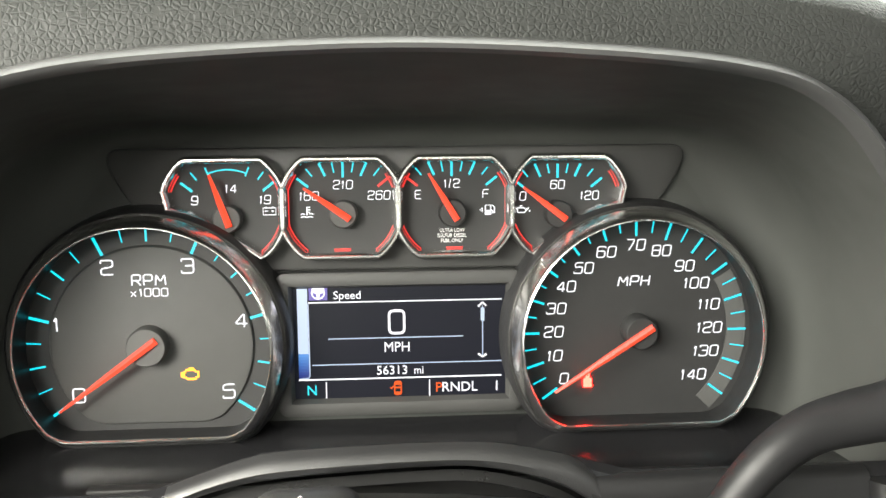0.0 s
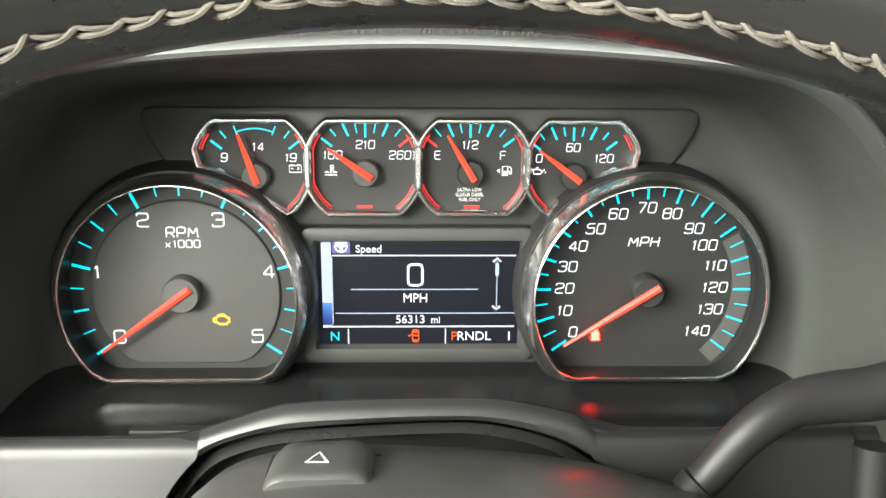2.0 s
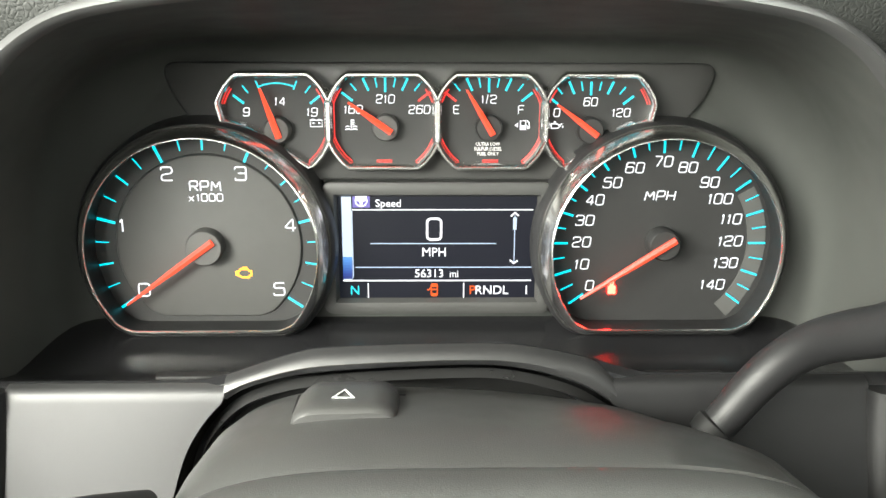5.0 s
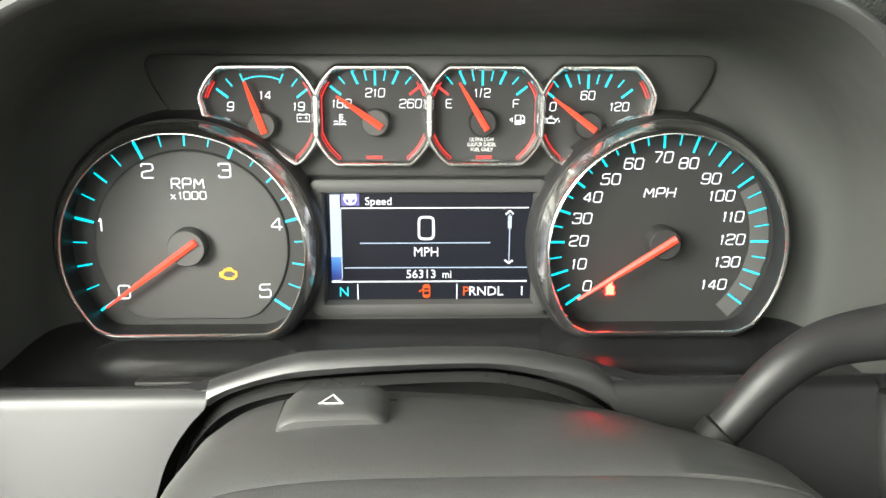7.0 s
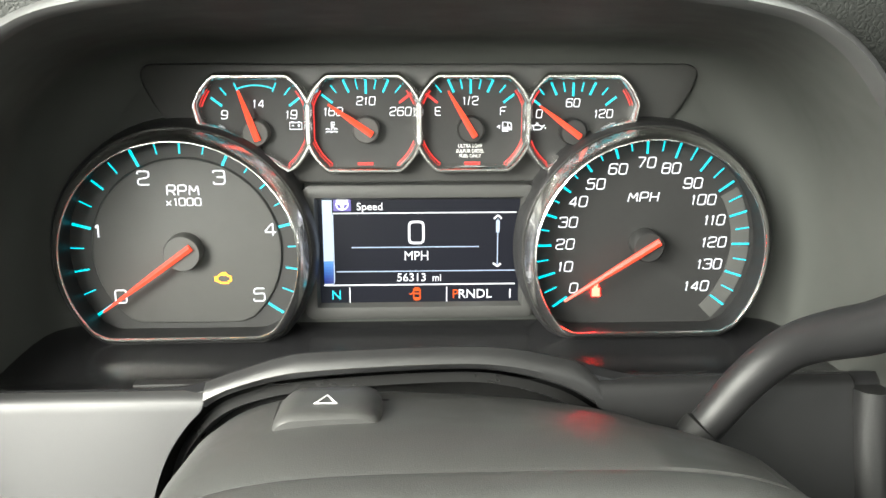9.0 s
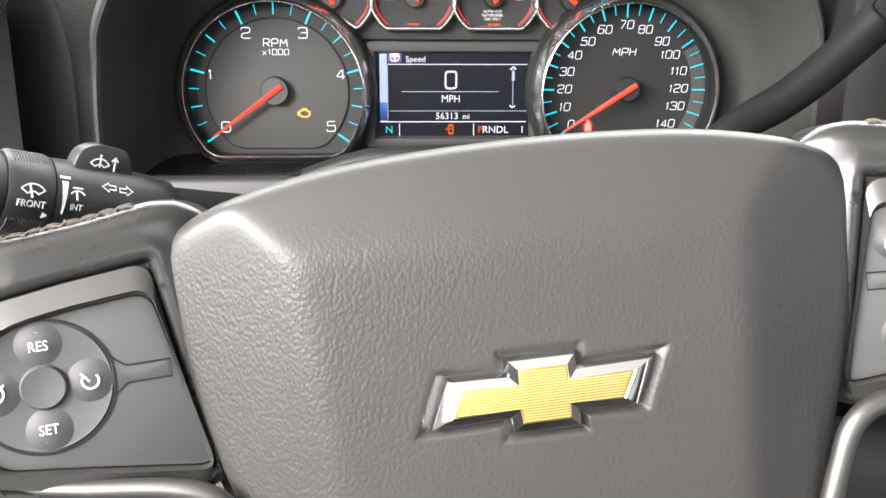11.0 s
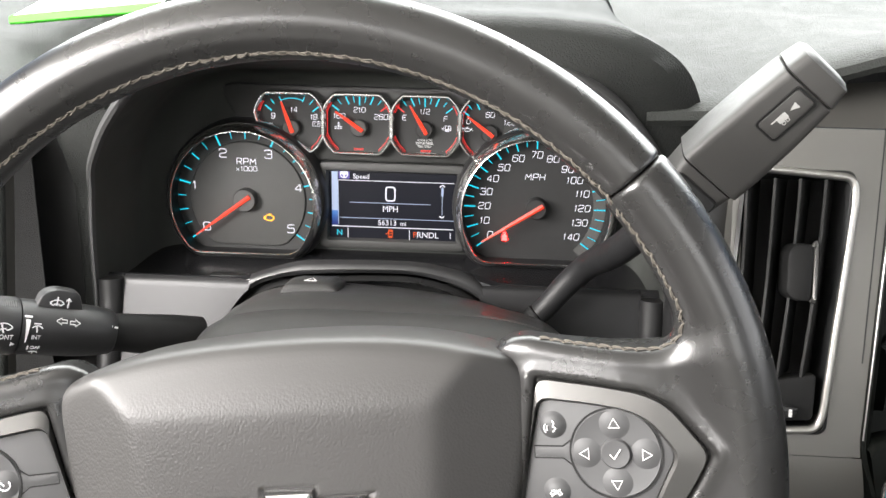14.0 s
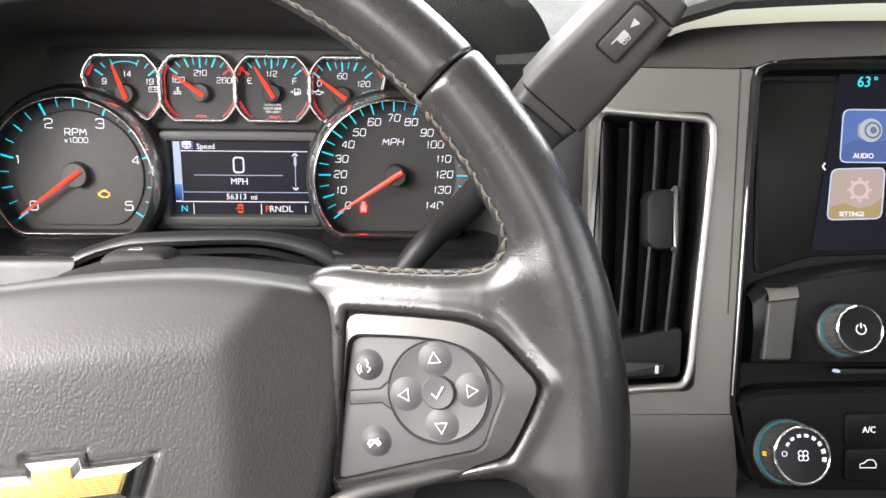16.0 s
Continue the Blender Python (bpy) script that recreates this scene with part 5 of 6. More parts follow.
for s in (1, -1):
    for k in range(int(run[-1] / 0.0047)):
        at = (k + 0.5) * 0.0047
        p, q = (Vector([float(np.interp(t, run, lace[:, j])) for j in range(3)]) for t in (at, at + 0.001))
        tang = (q - p).normalized()
        e = 1e-4
        g = Vector([float(leather_form(*[np.array([p[j] + (e if j == d else 0)]) for j in range(3)])[0] - leather_form(*[np.array([p[j] - (e if j == d else 0)]) for j in range(3)])[0]) for d in range(3)])
        ang = math.degrees(math.atan2(p.z - RZ, p.x))
        out = Vector((-0.9 * p.x / 0.166, -0.43, -0.9 * (p.z - RZ) / 0.166)).normalized() if ang > SEAMS[0] - 2 else g.normalized()
        side = out.cross(tang).normalized()
        m = Matrix((tang, side, tang.cross(side))).transposed().to_4x4()
        m.translation = p
        m = Matrix.Diagonal((s, 1, 1, 1)) @ m @ Matrix.Rotation(random.uniform(-0.2, 0.2), 4, "Z") @ Matrix.Diagonal((random.uniform(0.85, 1.0), random.uniform(0.7, 1.0), random.uniform(0.7, 1.0), 1))
        ob = stitch if first else new("stitch", stitch_mesh)
        ob.parent = rim if ang > SEAMS[0] else low
        ob.matrix_basis = m
        first = False

swi = [(-0.0290, 0.0294), (-0.0090, 0.0272), (0.0045, 0.0248), (0.0135, 0.0205), (0.0232, 0.0078), (0.0170, -0.0040), (0.0135, -0.0125), (-0.0090, -0.0160), (-0.0410, -0.0215)]
CV, CR, SP = 0.0077, 0.0174, 0.0115
for s in (1, -1):
    PM = Matrix.Translation((s * BU, BY, 0)) @ Matrix.Rotation(radians(-s * LEAN), 4, "Z")
    o, i = [(s * u, v) for u, v in rounded(bez, 0.005, 4)], [(s * u, v) for u, v in rounded(swi, 0.005, 4)]
    bezel = part("spoke_bezel", loft([[(x, 0.006, z) for x, z in o], [(x, -0.0002, z) for x, z in o], [(x * 0.96 + 0.04 * u, -0.0013, z * 0.96 + 0.04 * w) for (x, z), (u, w) in zip(o, i)], [(x * 0.5 + 0.5 * u, -0.0023, z * 0.5 + 0.5 * w) for (x, z), (u, w) in zip(o, i)], [(x * 0.12 + 0.88 * u, -0.0031, z * 0.12 + 0.88 * w) for (x, z), (u, w) in zip(o, i)], [(u, -0.0018, w) for u, w in i], [(u, 0.004, w) for u, w in i]]), SATIN, wheel, "satin silver spoke bezel")
    bezel.matrix_basis = PM
    strip_pts = [(s * u, v) for u, v in ((0.1440, -0.0165), (0.134, -0.0192), (0.1218, -0.0210), (0.0990, -0.0238), (0.0872, -0.0290), (0.0812, -0.0415), (0.0765, -0.0560), (0.0740, -0.0700), (0.066, -0.105))]
    part("lower_trim", tube([(p.x, 0.0, p.y) for p in spline(strip_pts, 40)], [0.0018 + 0.0014 * min(1, k / 16) for k in range(40)], 14), SATIN, wheel, "satin silver trim under the spoke").location = (0, -0.0010, 0)
    panel = part("switch_panel", plate([(u * 0.994, v * 0.985) for u, v in i], 0.004, -0.0006, 0.0008), SWITCH, wheel, "dark grey switch panel")
    panel.matrix_basis = PM
    cu = 0.0
    part("switch_disc", moved(lathe([(CR, 0.0), (CR - 0.0002, 0.0008), (CR - 0.0006, 0.0011), (CR - 0.0012, 0.0009), (0.004, 0.0008), (0, 0.0008)], 56), Matrix.Translation((cu, 0, CV))), SWITCH, panel, "round four-way switch")
    part("disc_tab", plate(rounded([(cu - s * 0.0166, CV - 0.0042), (cu - s * 0.0205, CV - 0.0019), (cu - s * 0.0315, CV - 0.0019), (cu - s * 0.0315, CV + 0.0019), (cu - s * 0.0205, CV + 0.0019), (cu - s * 0.0166, CV + 0.0042)], 0.0008), 0.0, -0.0008, 0.0002), SWITCH, panel)
    part("disc_groove", stroke(arc(cu, CV, CR + 0.0003, 0, 354, 60), 0.0007, -0.0004, True, 0.0005), RUBBER, panel)
    part("tab_groove", stroke([(cu - s * 0.0172, CV + 0.0050), (cu - s * 0.0206, CV + 0.0024), (cu - s * 0.0320, CV + 0.0024), (cu - s * 0.0320, CV - 0.0024), (cu - s * 0.0206, CV - 0.0024), (cu - s * 0.0172, CV - 0.0050)], 0.0005, -0.0004, False, 0.0004), RUBBER, panel)
    part("centre_button", moved(lathe([(0.0060, 0.0005), (0.0058, 0.0018), (0.0053, 0.0023), (0.0030, 0.0020), (0, 0.0019)], 36), Matrix.Translation((cu, 0, CV))), SWITCH, panel, "round centre button")
    for du, dv in ((0, SP), (SP, 0), (0, -SP), (-SP, 0)):
        part("button", moved(lathe([(0.0066, 0.0006), (0.0058, 0.0009), (0.0050, 0.0012), (0.0040, 0.0016), (0.0030, 0.0019), (0.0016, 0.0021), (0, 0.0022)], 32), Matrix.Translation((cu + du, 0, CV + dv))), SWITCH, panel)
    YB = -0.0022
    if s > 0:
        for du, dv, ang in ((0, SP, 90), (SP, 0, 0), (0, -SP, 270), (-SP, 0, 180)):
            tri = [(cu + du + 0.0024 * math.cos(radians(ang + t)), CV + dv + 0.0024 * math.sin(radians(ang + t))) for t in (0, 120, 240)]
            part("arrow_mark", stroke(tri, 0.00045, YB, True), WHITEPAINT, panel)
        part("check_mark", stroke([(cu - 0.0022, CV - 0.0002), (cu - 0.0006, CV - 0.0018), (cu + 0.0020, CV + 0.0020)], 0.0005, -0.0021), WHITEPAINT, panel)
        for v_, nm in ((0.0186, "voice_button"), (-0.0080, "phone_button")):
            part(nm, moved(lathe([(0.0058, 0.0004), (0.0050, 0.0009), (0.0042, 0.0017), (0.0030, 0.0025), (0.0016, 0.0029), (0, 0.0030)], 32), Matrix.Translation((-0.0240, 0, v_))), SWITCH, panel)
        part("voice_symbol", moved(merge(stroke([(0.1072, 0.0213), (0.1080, 0.0200), (0.1074, 0.0190), (0.1086, 0.0180), (0.1074, 0.0168)], 0.0005, -0.0031), stroke(arc(0.1066, 0.0182, 0.0016, 140, 220, 8), 0.0004, -0.0031), stroke(arc(0.1066, 0.0182, 0.0026, 140, 220, 8), 0.0004, -0.0031)), Matrix.Translation((-0.1310, 0, -0.0004))), WHITEPAINT, panel)
        part("phone_symbol", moved(merge(stroke([(0.1048, -0.0052), (0.1056, -0.0040), (0.1084, -0.0040), (0.1094, -0.0052), (0.1084, -0.0060), (0.1080, -0.0050), (0.1062, -0.0050), (0.1056, -0.0060)], 0.0005, -0.0031, True), stroke([(0.1052, -0.0064), (0.1088, -0.0034)], 0.0004, -0.0031)), Matrix.Translation((-0.1310, 0, -0.0030))), WHITEPAINT, panel)
    else:
        part("lettering", text("RES", 0.0026, cu, CV + 0.0108, YB, 0.85), WHITEPAINT, panel)
        part("plus_mark", merge(stroke([(cu - 0.0010, CV + 0.0136), (cu + 0.0010, CV + 0.0136)], 0.0004, YB + 0.0006), stroke([(cu, CV + 0.0126), (cu, CV + 0.0146)], 0.0004, YB + 0.0006)), WHITEPAINT, panel)
        part("lettering", text("SET", 0.0026, cu, CV - 0.0112, YB, 0.85), WHITEPAINT, panel)
        part("minus_mark", stroke([(cu - 0.0010, CV - 0.0142), (cu + 0.0010, CV - 0.0142)], 0.0004, YB + 0.0006), WHITEPAINT, panel)
        for du in (-SP, SP):
            part("cruise_symbol", merge(stroke(arc(cu + du, CV, 0.0021, 140, 400, 20), 0.0005, YB), stroke([(cu + du - 0.0002, CV - 0.0002), (cu + du - 0.0022, CV + 0.0022)], 0.0005, YB)), WHITEPAINT, panel)
        part("cancel_mark", stroke([(cu - SP - 0.0024, CV - 0.0024), (cu - SP + 0.0024, CV + 0.0024)], 0.0005, YB - 0.0001), WHITEPAINT, panel)

# airbag cover
pad_out = spline([(-0.0990, 0.030), (-0.0955, 0.044), (-0.084, 0.0535), (-0.050, 0.0625), (0, 0.0655), (0.050, 0.0625), (0.084, 0.0535), (0.0955, 0.044), (0.0990, 0.030), (0.0940, 0.004), (0.0875, -0.020), (0.0800, -0.045), (0.072, -0.080), (0.055, -0.108), (0, -0.118), (-0.055, -0.108), (-0.072, -0.080), (-0.0800, -0.045), (-0.0875, -0.020), (-0.0940, 0.004)], 256, True)
# two-bar emblem: chrome body with a gold ribbed face
EC = (0.0010, -0.0088)


def bow(grow):
    """Outline of the emblem: a long bar with slanted ends crossed by a short one, widened by grow."""
    g = grow
    return [(-0.0300 - 2.0 * g, -0.0062 - g), (-0.0095 - g, -0.0058 - g), (-0.0091 - g, -0.0098 - g), (0.0090 + g, -0.0098 - g), (0.0092 + g, -0.0058 - g), (0.0246 + 1.3 * g, -0.0062 - g),
            (0.0300 + 2.0 * g, 0.0062 + g), (0.0095 + g, 0.0058 + g), (0.0093 + g, 0.0098 + g), (-0.0090 - g, 0.0098 + g), (-0.0092 - g, 0.0058 + g), (-0.0246 - 1.3 * g, 0.0062 + g)]


def soft_max(values, w):
    top = np.max(values, axis=0)
    return top + w * np.log(sum(np.exp((v - top) / w) for v in values))


def pad_depth(u, v):
    """Front of the cover: a flat middle, a facet down each side and a broad one along the top."""
    side = (np.abs(u) - 0.0600 - 0.07 * (v - 0.03)) * 0.42
    crown = (v - 0.0335) * 0.40
    return -0.0072 + soft_max([0 * u, side, crown], 0.0006)


rim_u = np.array([p.x * 1.028 for p in pad_out])
rim_v = np.array([(p.y + 0.018) * 0.928 - 0.018 if p.y > -0.018 else p.y for p in pad_out])
rings = []
for k, dy in ((0.985, None), (1.0, 0.030), (1.0, 0.020), (0.999, 0.0110), (0.995, 0.0064), (0.988, 0.0034), (0.977, 0.0016), (0.960, 0.0005), (0.93, 0.0)) + tuple((f, 0.0) for f in np.linspace(0.90, 0.46, 14)):
    u, v = rim_u * k, -0.018 + (rim_v + 0.018) * k
    y = np.full(u.shape, 0.044) if dy is None else np.minimum(pad_depth(u, v) + dy, 0.042)
    rings.append(list(zip(u.tolist(), y.tolist(), v.tolist())))
# the emblem sits in a shallow recess of its own outline
wide = bow(0.0036)
ways = np.array([math.atan2(z - EC[1], x - EC[0]) for x, y, z in rings[-1]])
marks = []
for a in ways:
    best = (0.0, 0, 0.0)
    for e, ((ax, az), (bx, bz)) in enumerate(zip(wide, wide[1:] + wide[:1])):
        det = math.cos(a) * (az - bz) - math.sin(a) * (ax - bx)
        if abs(det) > 1e-12:
            d, f = (ax * (az - bz) - az * (ax - bx)) / det, (math.cos(a) * az - math.sin(a) * ax) / det
            if d > best[0] and -1e-9 <= f <= 1 + 1e-9:
                best = (d, e, f)
    marks.append(best[1:])
for e, (x, z) in enumerate(wide):
    near = int(np.argmin(np.abs(np.angle(np.exp(1j * (ways - math.atan2(z, x)))))))
    marks[near] = (e, 0.0)
for g, y in ((0.0036, 0.0), (0.0027, 0.0), (0.0023, 0.0002), (0.0018, 0.0007), (0.0010, 0.0018), (0.0006, 0.0020)):
    b = bow(g)
    rings.append([(EC[0] + b[e][0] + (b[(e + 1) % 12][0] - b[e][0]) * f, -0.0072 + y, EC[1] + b[e][1] + (b[(e + 1) % 12][1] - b[e][1]) * f) for e, f in marks])
cover = part("airbag_cover", loft(rings, True, True, True), PAD, wheel, "black grained vinyl airbag cover", angle=70)
for s in (-1, 1):
    edge = [Vector((p.x * 1.028, p.y)) for p in pad_out if s * p.x > 0.05 and -0.075 < p.y < 0.040]
    edge.sort(key=lambda p: p.y)
    part("cover_gap", loft([[(p.x - s * 0.003, 0.026, p.y) for p in edge], [(p.x + s * 0.0004, 0.0150, p.y) for p in edge], [(p.x + s * 0.0030, 0.0150, p.y) for p in edge], [(p.x + s * 0.006, 0.026, p.y) for p in edge]], False), RUBBER, wheel, "dark gap beside the airbag cover")

eo, ei = bow(0.0), bow(-0.0027)
place = lambda pts, y: [(EC[0] + x, y, EC[1] + z) for x, z in pts]
emblem = part("emblem", loft([place(bow(0.0006), -0.0046), place(eo, -0.0082), place(bow(-0.0005), -0.0090), place(ei, -0.0104), place(bow(-0.0031), -0.0100)], True, True, True), MIRRORCHROME, wheel, "chrome emblem with a gold face", angle=25)
part("gold_face", plate([(EC[0] + x, EC[1] + z) for x, z in bow(-0.0030)], -0.0099, -0.0103, 0.0001), GOLD, emblem, "gold ribbed face")
for k in range(19):
    z = -0.0063 + 0.0126 * k / 18
    x0, x1 = (-0.0216 + 0.44 * z, 0.0216 + 0.44 * z) if abs(z) < 0.0029 else (-0.0060, 0.0060)
    part("gold_rib", box(EC[0] + x0, EC[0] + x1, -0.0107, -0.0102, EC[1] + z - 0.00017, EC[1] + z + 0.00017), GOLDRIB, emblem)
part("horn_mark", merge(stroke([(-0.0030, -0.0520), (-0.0030, -0.0480), (0.0040, -0.0470), (0.0050, -0.0460), (0.0050, -0.0540), (0.0040, -0.0530)], 0.0005, -0.0072, True, 0.0004)), PAD, cover)

# ---- steering column ----
column = thing("steering_column_shroud", "black plastic steering column cover with hazard button", "column cover")


def hump(y, hw, top, foot=-0.12, e=0.34, cx=0.018):
    """A boxy arch of the column cover at depth y; its far end falls away towards the lever."""
    fade = min(1, max(0, (y + 0.16) / 0.06))
    ring = []
    for a in np.linspace(1, 179, 61):
        c = math.cos(radians(a))
        x = cx + (hw + 0.005) * math.copysign(abs(c) ** 0.52, c)
        drop = fade * float(np.interp(x, [-0.03, 0.0, 0.027, 0.049, 0.070, 0.089, 0.12], [0.0, 0.0015, 0.003, 0.006, 0.009, 0.013, 0.013]))
        ring.append((x, y, foot + (top - foot) * math.sin(radians(a)) ** e - drop))
    return ring


part("rear_cover", loft([hump(-0.078, 0.096, -0.0440), hump(-0.084, 0.102, -0.0345), hump(-0.091, 0.104, -0.0305), hump(-0.11, 0.1065, -0.0255), hump(-0.14, 0.108, -0.0210), hump(-0.174, 0.108, -0.0190), hump(-0.178, 0.107, -0.0215)], False), COLUMN, column, "black rear column cover")
part("front_cover", loft([hump(-0.174, 0.1065, -0.0235), hump(-0.1765, 0.1095, -0.0190), hump(-0.182, 0.1105, -0.0172), hump(-0.192, 0.1100, -0.0185), hump(-0.225, 0.107, -0.0270), hump(-0.27, 0.093, -0.0420), hump(-0.31, 0.080, -0.058)], False), COLUMN, column, "black front column cover with a raised ridge")
part("column_tube", tube([(0.006, -0.27, -0.080), (0.003, -0.302, -0.056)], 0.045, 32), RUBBER, column)
hz = loft([[(x, y, z) for x, z in rounded([(-0.0525 + 0.001 * k, -0.036), (-0.0519 + 0.001 * k, t - 0.003), (-0.0462, t), (-0.0220, t + 0.0006), (-0.0154 - 0.001 * k, t - 0.002), (-0.0143 - 0.001 * k, -0.036)], 0.004, 5)] for y, t, k in ((-0.100, -0.0275, 3), (-0.105, -0.0230, 1), (-0.116, -0.0202, 0), (-0.130, -0.0188, 0), (-0.1345, -0.0189, 0), (-0.1365, -0.0195, 0), (-0.1376, -0.0206, 0), (-0.1380, -0.028, 0))], True, True, True)
hazard = part("hazard_button", hz, COLUMN, column, "black hazard button with white triangle")
part("triangle_mark", moved(stroke([(-0.0036, -0.0042), (0.0036, -0.0042), (0.0, 0.0046)], 0.0009, 0.0, True, 0.0003), pose(-0.0345, -0.1245, -0.0190, -96, 0, 0)), WHITEPAINT, hazard, "white triangle outline")
part("button_slot", box(-0.0535, -0.0128, -0.1400, -0.108, -0.040, -0.0262, 0.001), RUBBER, column)

# ---- stalk and shift lever ----
A0, AD = Vector((-0.1790, -0.2480, -0.0085)), Vector((0.755, 0.630, -0.275)).normalized()
stalk = thing("wiper_stalk", "black wiper and signal stalk with white printed symbols", "stalk", Matrix.Translation(A0) @ AD.to_track_quat("X", "Z").to_matrix().to_4x4())


def turned(profile, seg=40, squash=1.0):
    """Profile of (distance, radius) about the stalk's axis, local x."""
    return loft([[(d, r * math.cos(2 * math.pi * k / seg), squash * r * math.sin(2 * math.pi * k / seg)) for k in range(seg)] for d, r in profile], True, True, True)


part("tip", turned([(-0.0050, 0.0100), (-0.0058, 0.0122), (-0.0054, 0.0130), (-0.0044, 0.0134), (0.0045, 0.0139), (0.0050, 0.0136)]), STALK, stalk, "smooth black end cap")
ring = part("rotary_ring", turned([(0.0050, 0.0128), (0.0054, 0.0141), (0.0062, 0.0144), (0.0200, 0.0147), (0.0208, 0.0144), (0.0210, 0.0130)]), STALK, stalk, "turning ring with ribs")
for a0, a1 in ((55, 100), (-75, -32)):
    for j in range(13):
        x = 0.0068 + 0.0010 * j
        part("rib", loft([[(x + dx, r * -math.cos(radians(t)), r * math.sin(radians(t))) for dx, r in ((-0.0002, 0.0144), (0.0, 0.0150), (0.0002, 0.0144))] for t in np.linspace(a0, a1, 7)], True, True, True), SWITCH, ring)
part("barrel", turned([(0.0210, 0.0134), (0.0214, 0.0142), (0.0300, 0.0143), (0.048, 0.0142), (0.060, 0.0134), (0.068, 0.0122), (0.0695, 0.0110)]), STALK, stalk, "black stalk barrel")
part("boot", turned([(0.0660, 0.0102), (0.0740, 0.0104), (0.088, 0.0110), (0.104, 0.0120), (0.120, 0.0120)]), RUBBER, stalk, "matt black boot at the foot of the stalk")
part("wash_tab", plate(rounded([(0.0270, 0.008), (0.0300, 0.0195), (0.0360, 0.0225), (0.0480, 0.0215), (0.0520, 0.010)], 0.003), 0.002, -0.0060, 0.001), STALK, stalk, "small push tab for the washer")


def on_barrel(name, bm, r, parent=None):
    """Wraps flat marks (x along the axis, z round it) onto the barrel at radius r."""
    for v in bm.verts:
        a = v.co.z / r
        d = r - v.co.y
        v.co.y, v.co.z = -d * math.cos(a), d * math.sin(a)
    part(name, bm, WHITEPAINT, parent or stalk)


on_barrel("lettering", text("FRONT", 0.0024, 0.0130, -0.0018, 0.0, 0.85), 0.0149)
on_barrel("wiper_symbol", merge(stroke(arc(0.0130, 0.0005, 0.0048, 35, 145, 12), 0.0005, 0.0), stroke(arc(0.0130, 0.0005, 0.0022, 35, 145, 8), 0.0005, 0.0), stroke([(0.0112, 0.0018), (0.0091, 0.0033)], 0.0005, 0.0), stroke([(0.0148, 0.0018), (0.0169, 0.0033)], 0.0005, 0.0), stroke([(0.0130, 0.0005), (0.0118, 0.0050)], 0.0007, 0.0)), 0.0149)
on_barrel("pointer_mark", plate([(0.0172, -0.0066), (0.0172, -0.0042), (0.0192, -0.0054)], 0.0, -0.0002), 0.0149)
on_barrel("scale_wedge", plate([(0.0228 + 0.0008 * k / 9, 0.0078 - 0.0118 * k / 9) for k in range(10)] + [(0.0240 + 0.0010 * k / 9, -0.0040 + 0.0118 * k / 9) for k in range(10)], 0.0, -0.0003), 0.0146)
on_barrel("scale_block", plate([(0.0222, 0.0088), (0.0258, 0.0088), (0.0258, 0.0098), (0.0222, 0.0098)], 0.0, -0.0003), 0.0145)
on_barrel("lettering", text("INT", 0.0022, 0.0285, -0.0012, 0.0, 0.85), 0.0143)
on_barrel("wiper_symbol", merge(stroke(arc(0.0285, 0.0018, 0.0030, 35, 145, 10), 0.0005, 0.0), stroke([(0.0285, 0.0015), (0.0280, 0.0048)], 0.0006, 0.0), stroke([(0.0268, 0.0058), (0.0302, 0.0058)], 0.0006, 0.0)), 0.0143)
on_barrel("lettering", text("OFF", 0.0022, 0.0292, -0.0075, 0.0, 0.85), 0.0143)
on_barrel("level_mark", stroke([(0.0258, -0.0062), (0.0258, -0.0088)], 0.0007, 0.0), 0.0143)
on_barrel("wiper_symbol", merge(stroke(arc(0.0292, -0.0128, 0.0026, 35, 145, 10), 0.0005, 0.0), stroke([(0.0292, -0.0130), (0.0288, -0.0102)], 0.0006, 0.0)), 0.0143)
on_barrel("turn_arrow", stroke([(0.0400, 0.0060), (0.0375, 0.0078), (0.0400, 0.0096), (0.0400, 0.0086), (0.0425, 0.0086), (0.0425, 0.0070), (0.0400, 0.0070)], 0.0005, 0.0, True), 0.0140)
on_barrel("turn_arrow", stroke([(0.0465, 0.0055), (0.0490, 0.0073), (0.0465, 0.0091), (0.0465, 0.0081), (0.0440, 0.0081), (0.0440, 0.0065), (0.0465, 0.0065)], 0.0005, 0.0, True), 0.0140)
on_barrel("level_mark", stroke([(0.0505, 0.0085), (0.0510, 0.0055)], 0.0008, 0.0), 0.0136)
on_barrel("beam_symbol", merge(stroke([(0.0570, 0.0080), (0.0600, 0.0072), (0.0635, 0.0072)], 0.0009, 0.0), stroke([(0.0648, 0.0068), (0.0662, 0.0062)], 0.0009, 0.0), stroke([(0.0672, 0.0060), (0.0690, 0.0058)], 0.0009, 0.0)), 0.0122)
part("wash_symbol", merge(stroke(arc(0.0375, 0.0130, 0.0040, 30, 150, 10), 0.0005, -0.0062), stroke(arc(0.0375, 0.0130, 0.0019, 30, 150, 8), 0.0005, -0.0062), stroke([(0.0341, 0.0150), (0.0359, 0.0140)], 0.0005, -0.0062), stroke([(0.0391, 0.0140), (0.0409, 0.0150)], 0.0005, -0.0062), stroke([(0.0375, 0.0138), (0.0375, 0.0186)], 0.0006, -0.0062), stroke([(0.0430, 0.0130), (0.0430, 0.0180)], 0.0006, -0.0062), stroke([(0.0418, 0.0166), (0.0430, 0.0182), (0.0442, 0.0166)], 0.0006, -0.0062)), WHITEPAINT, stalk)

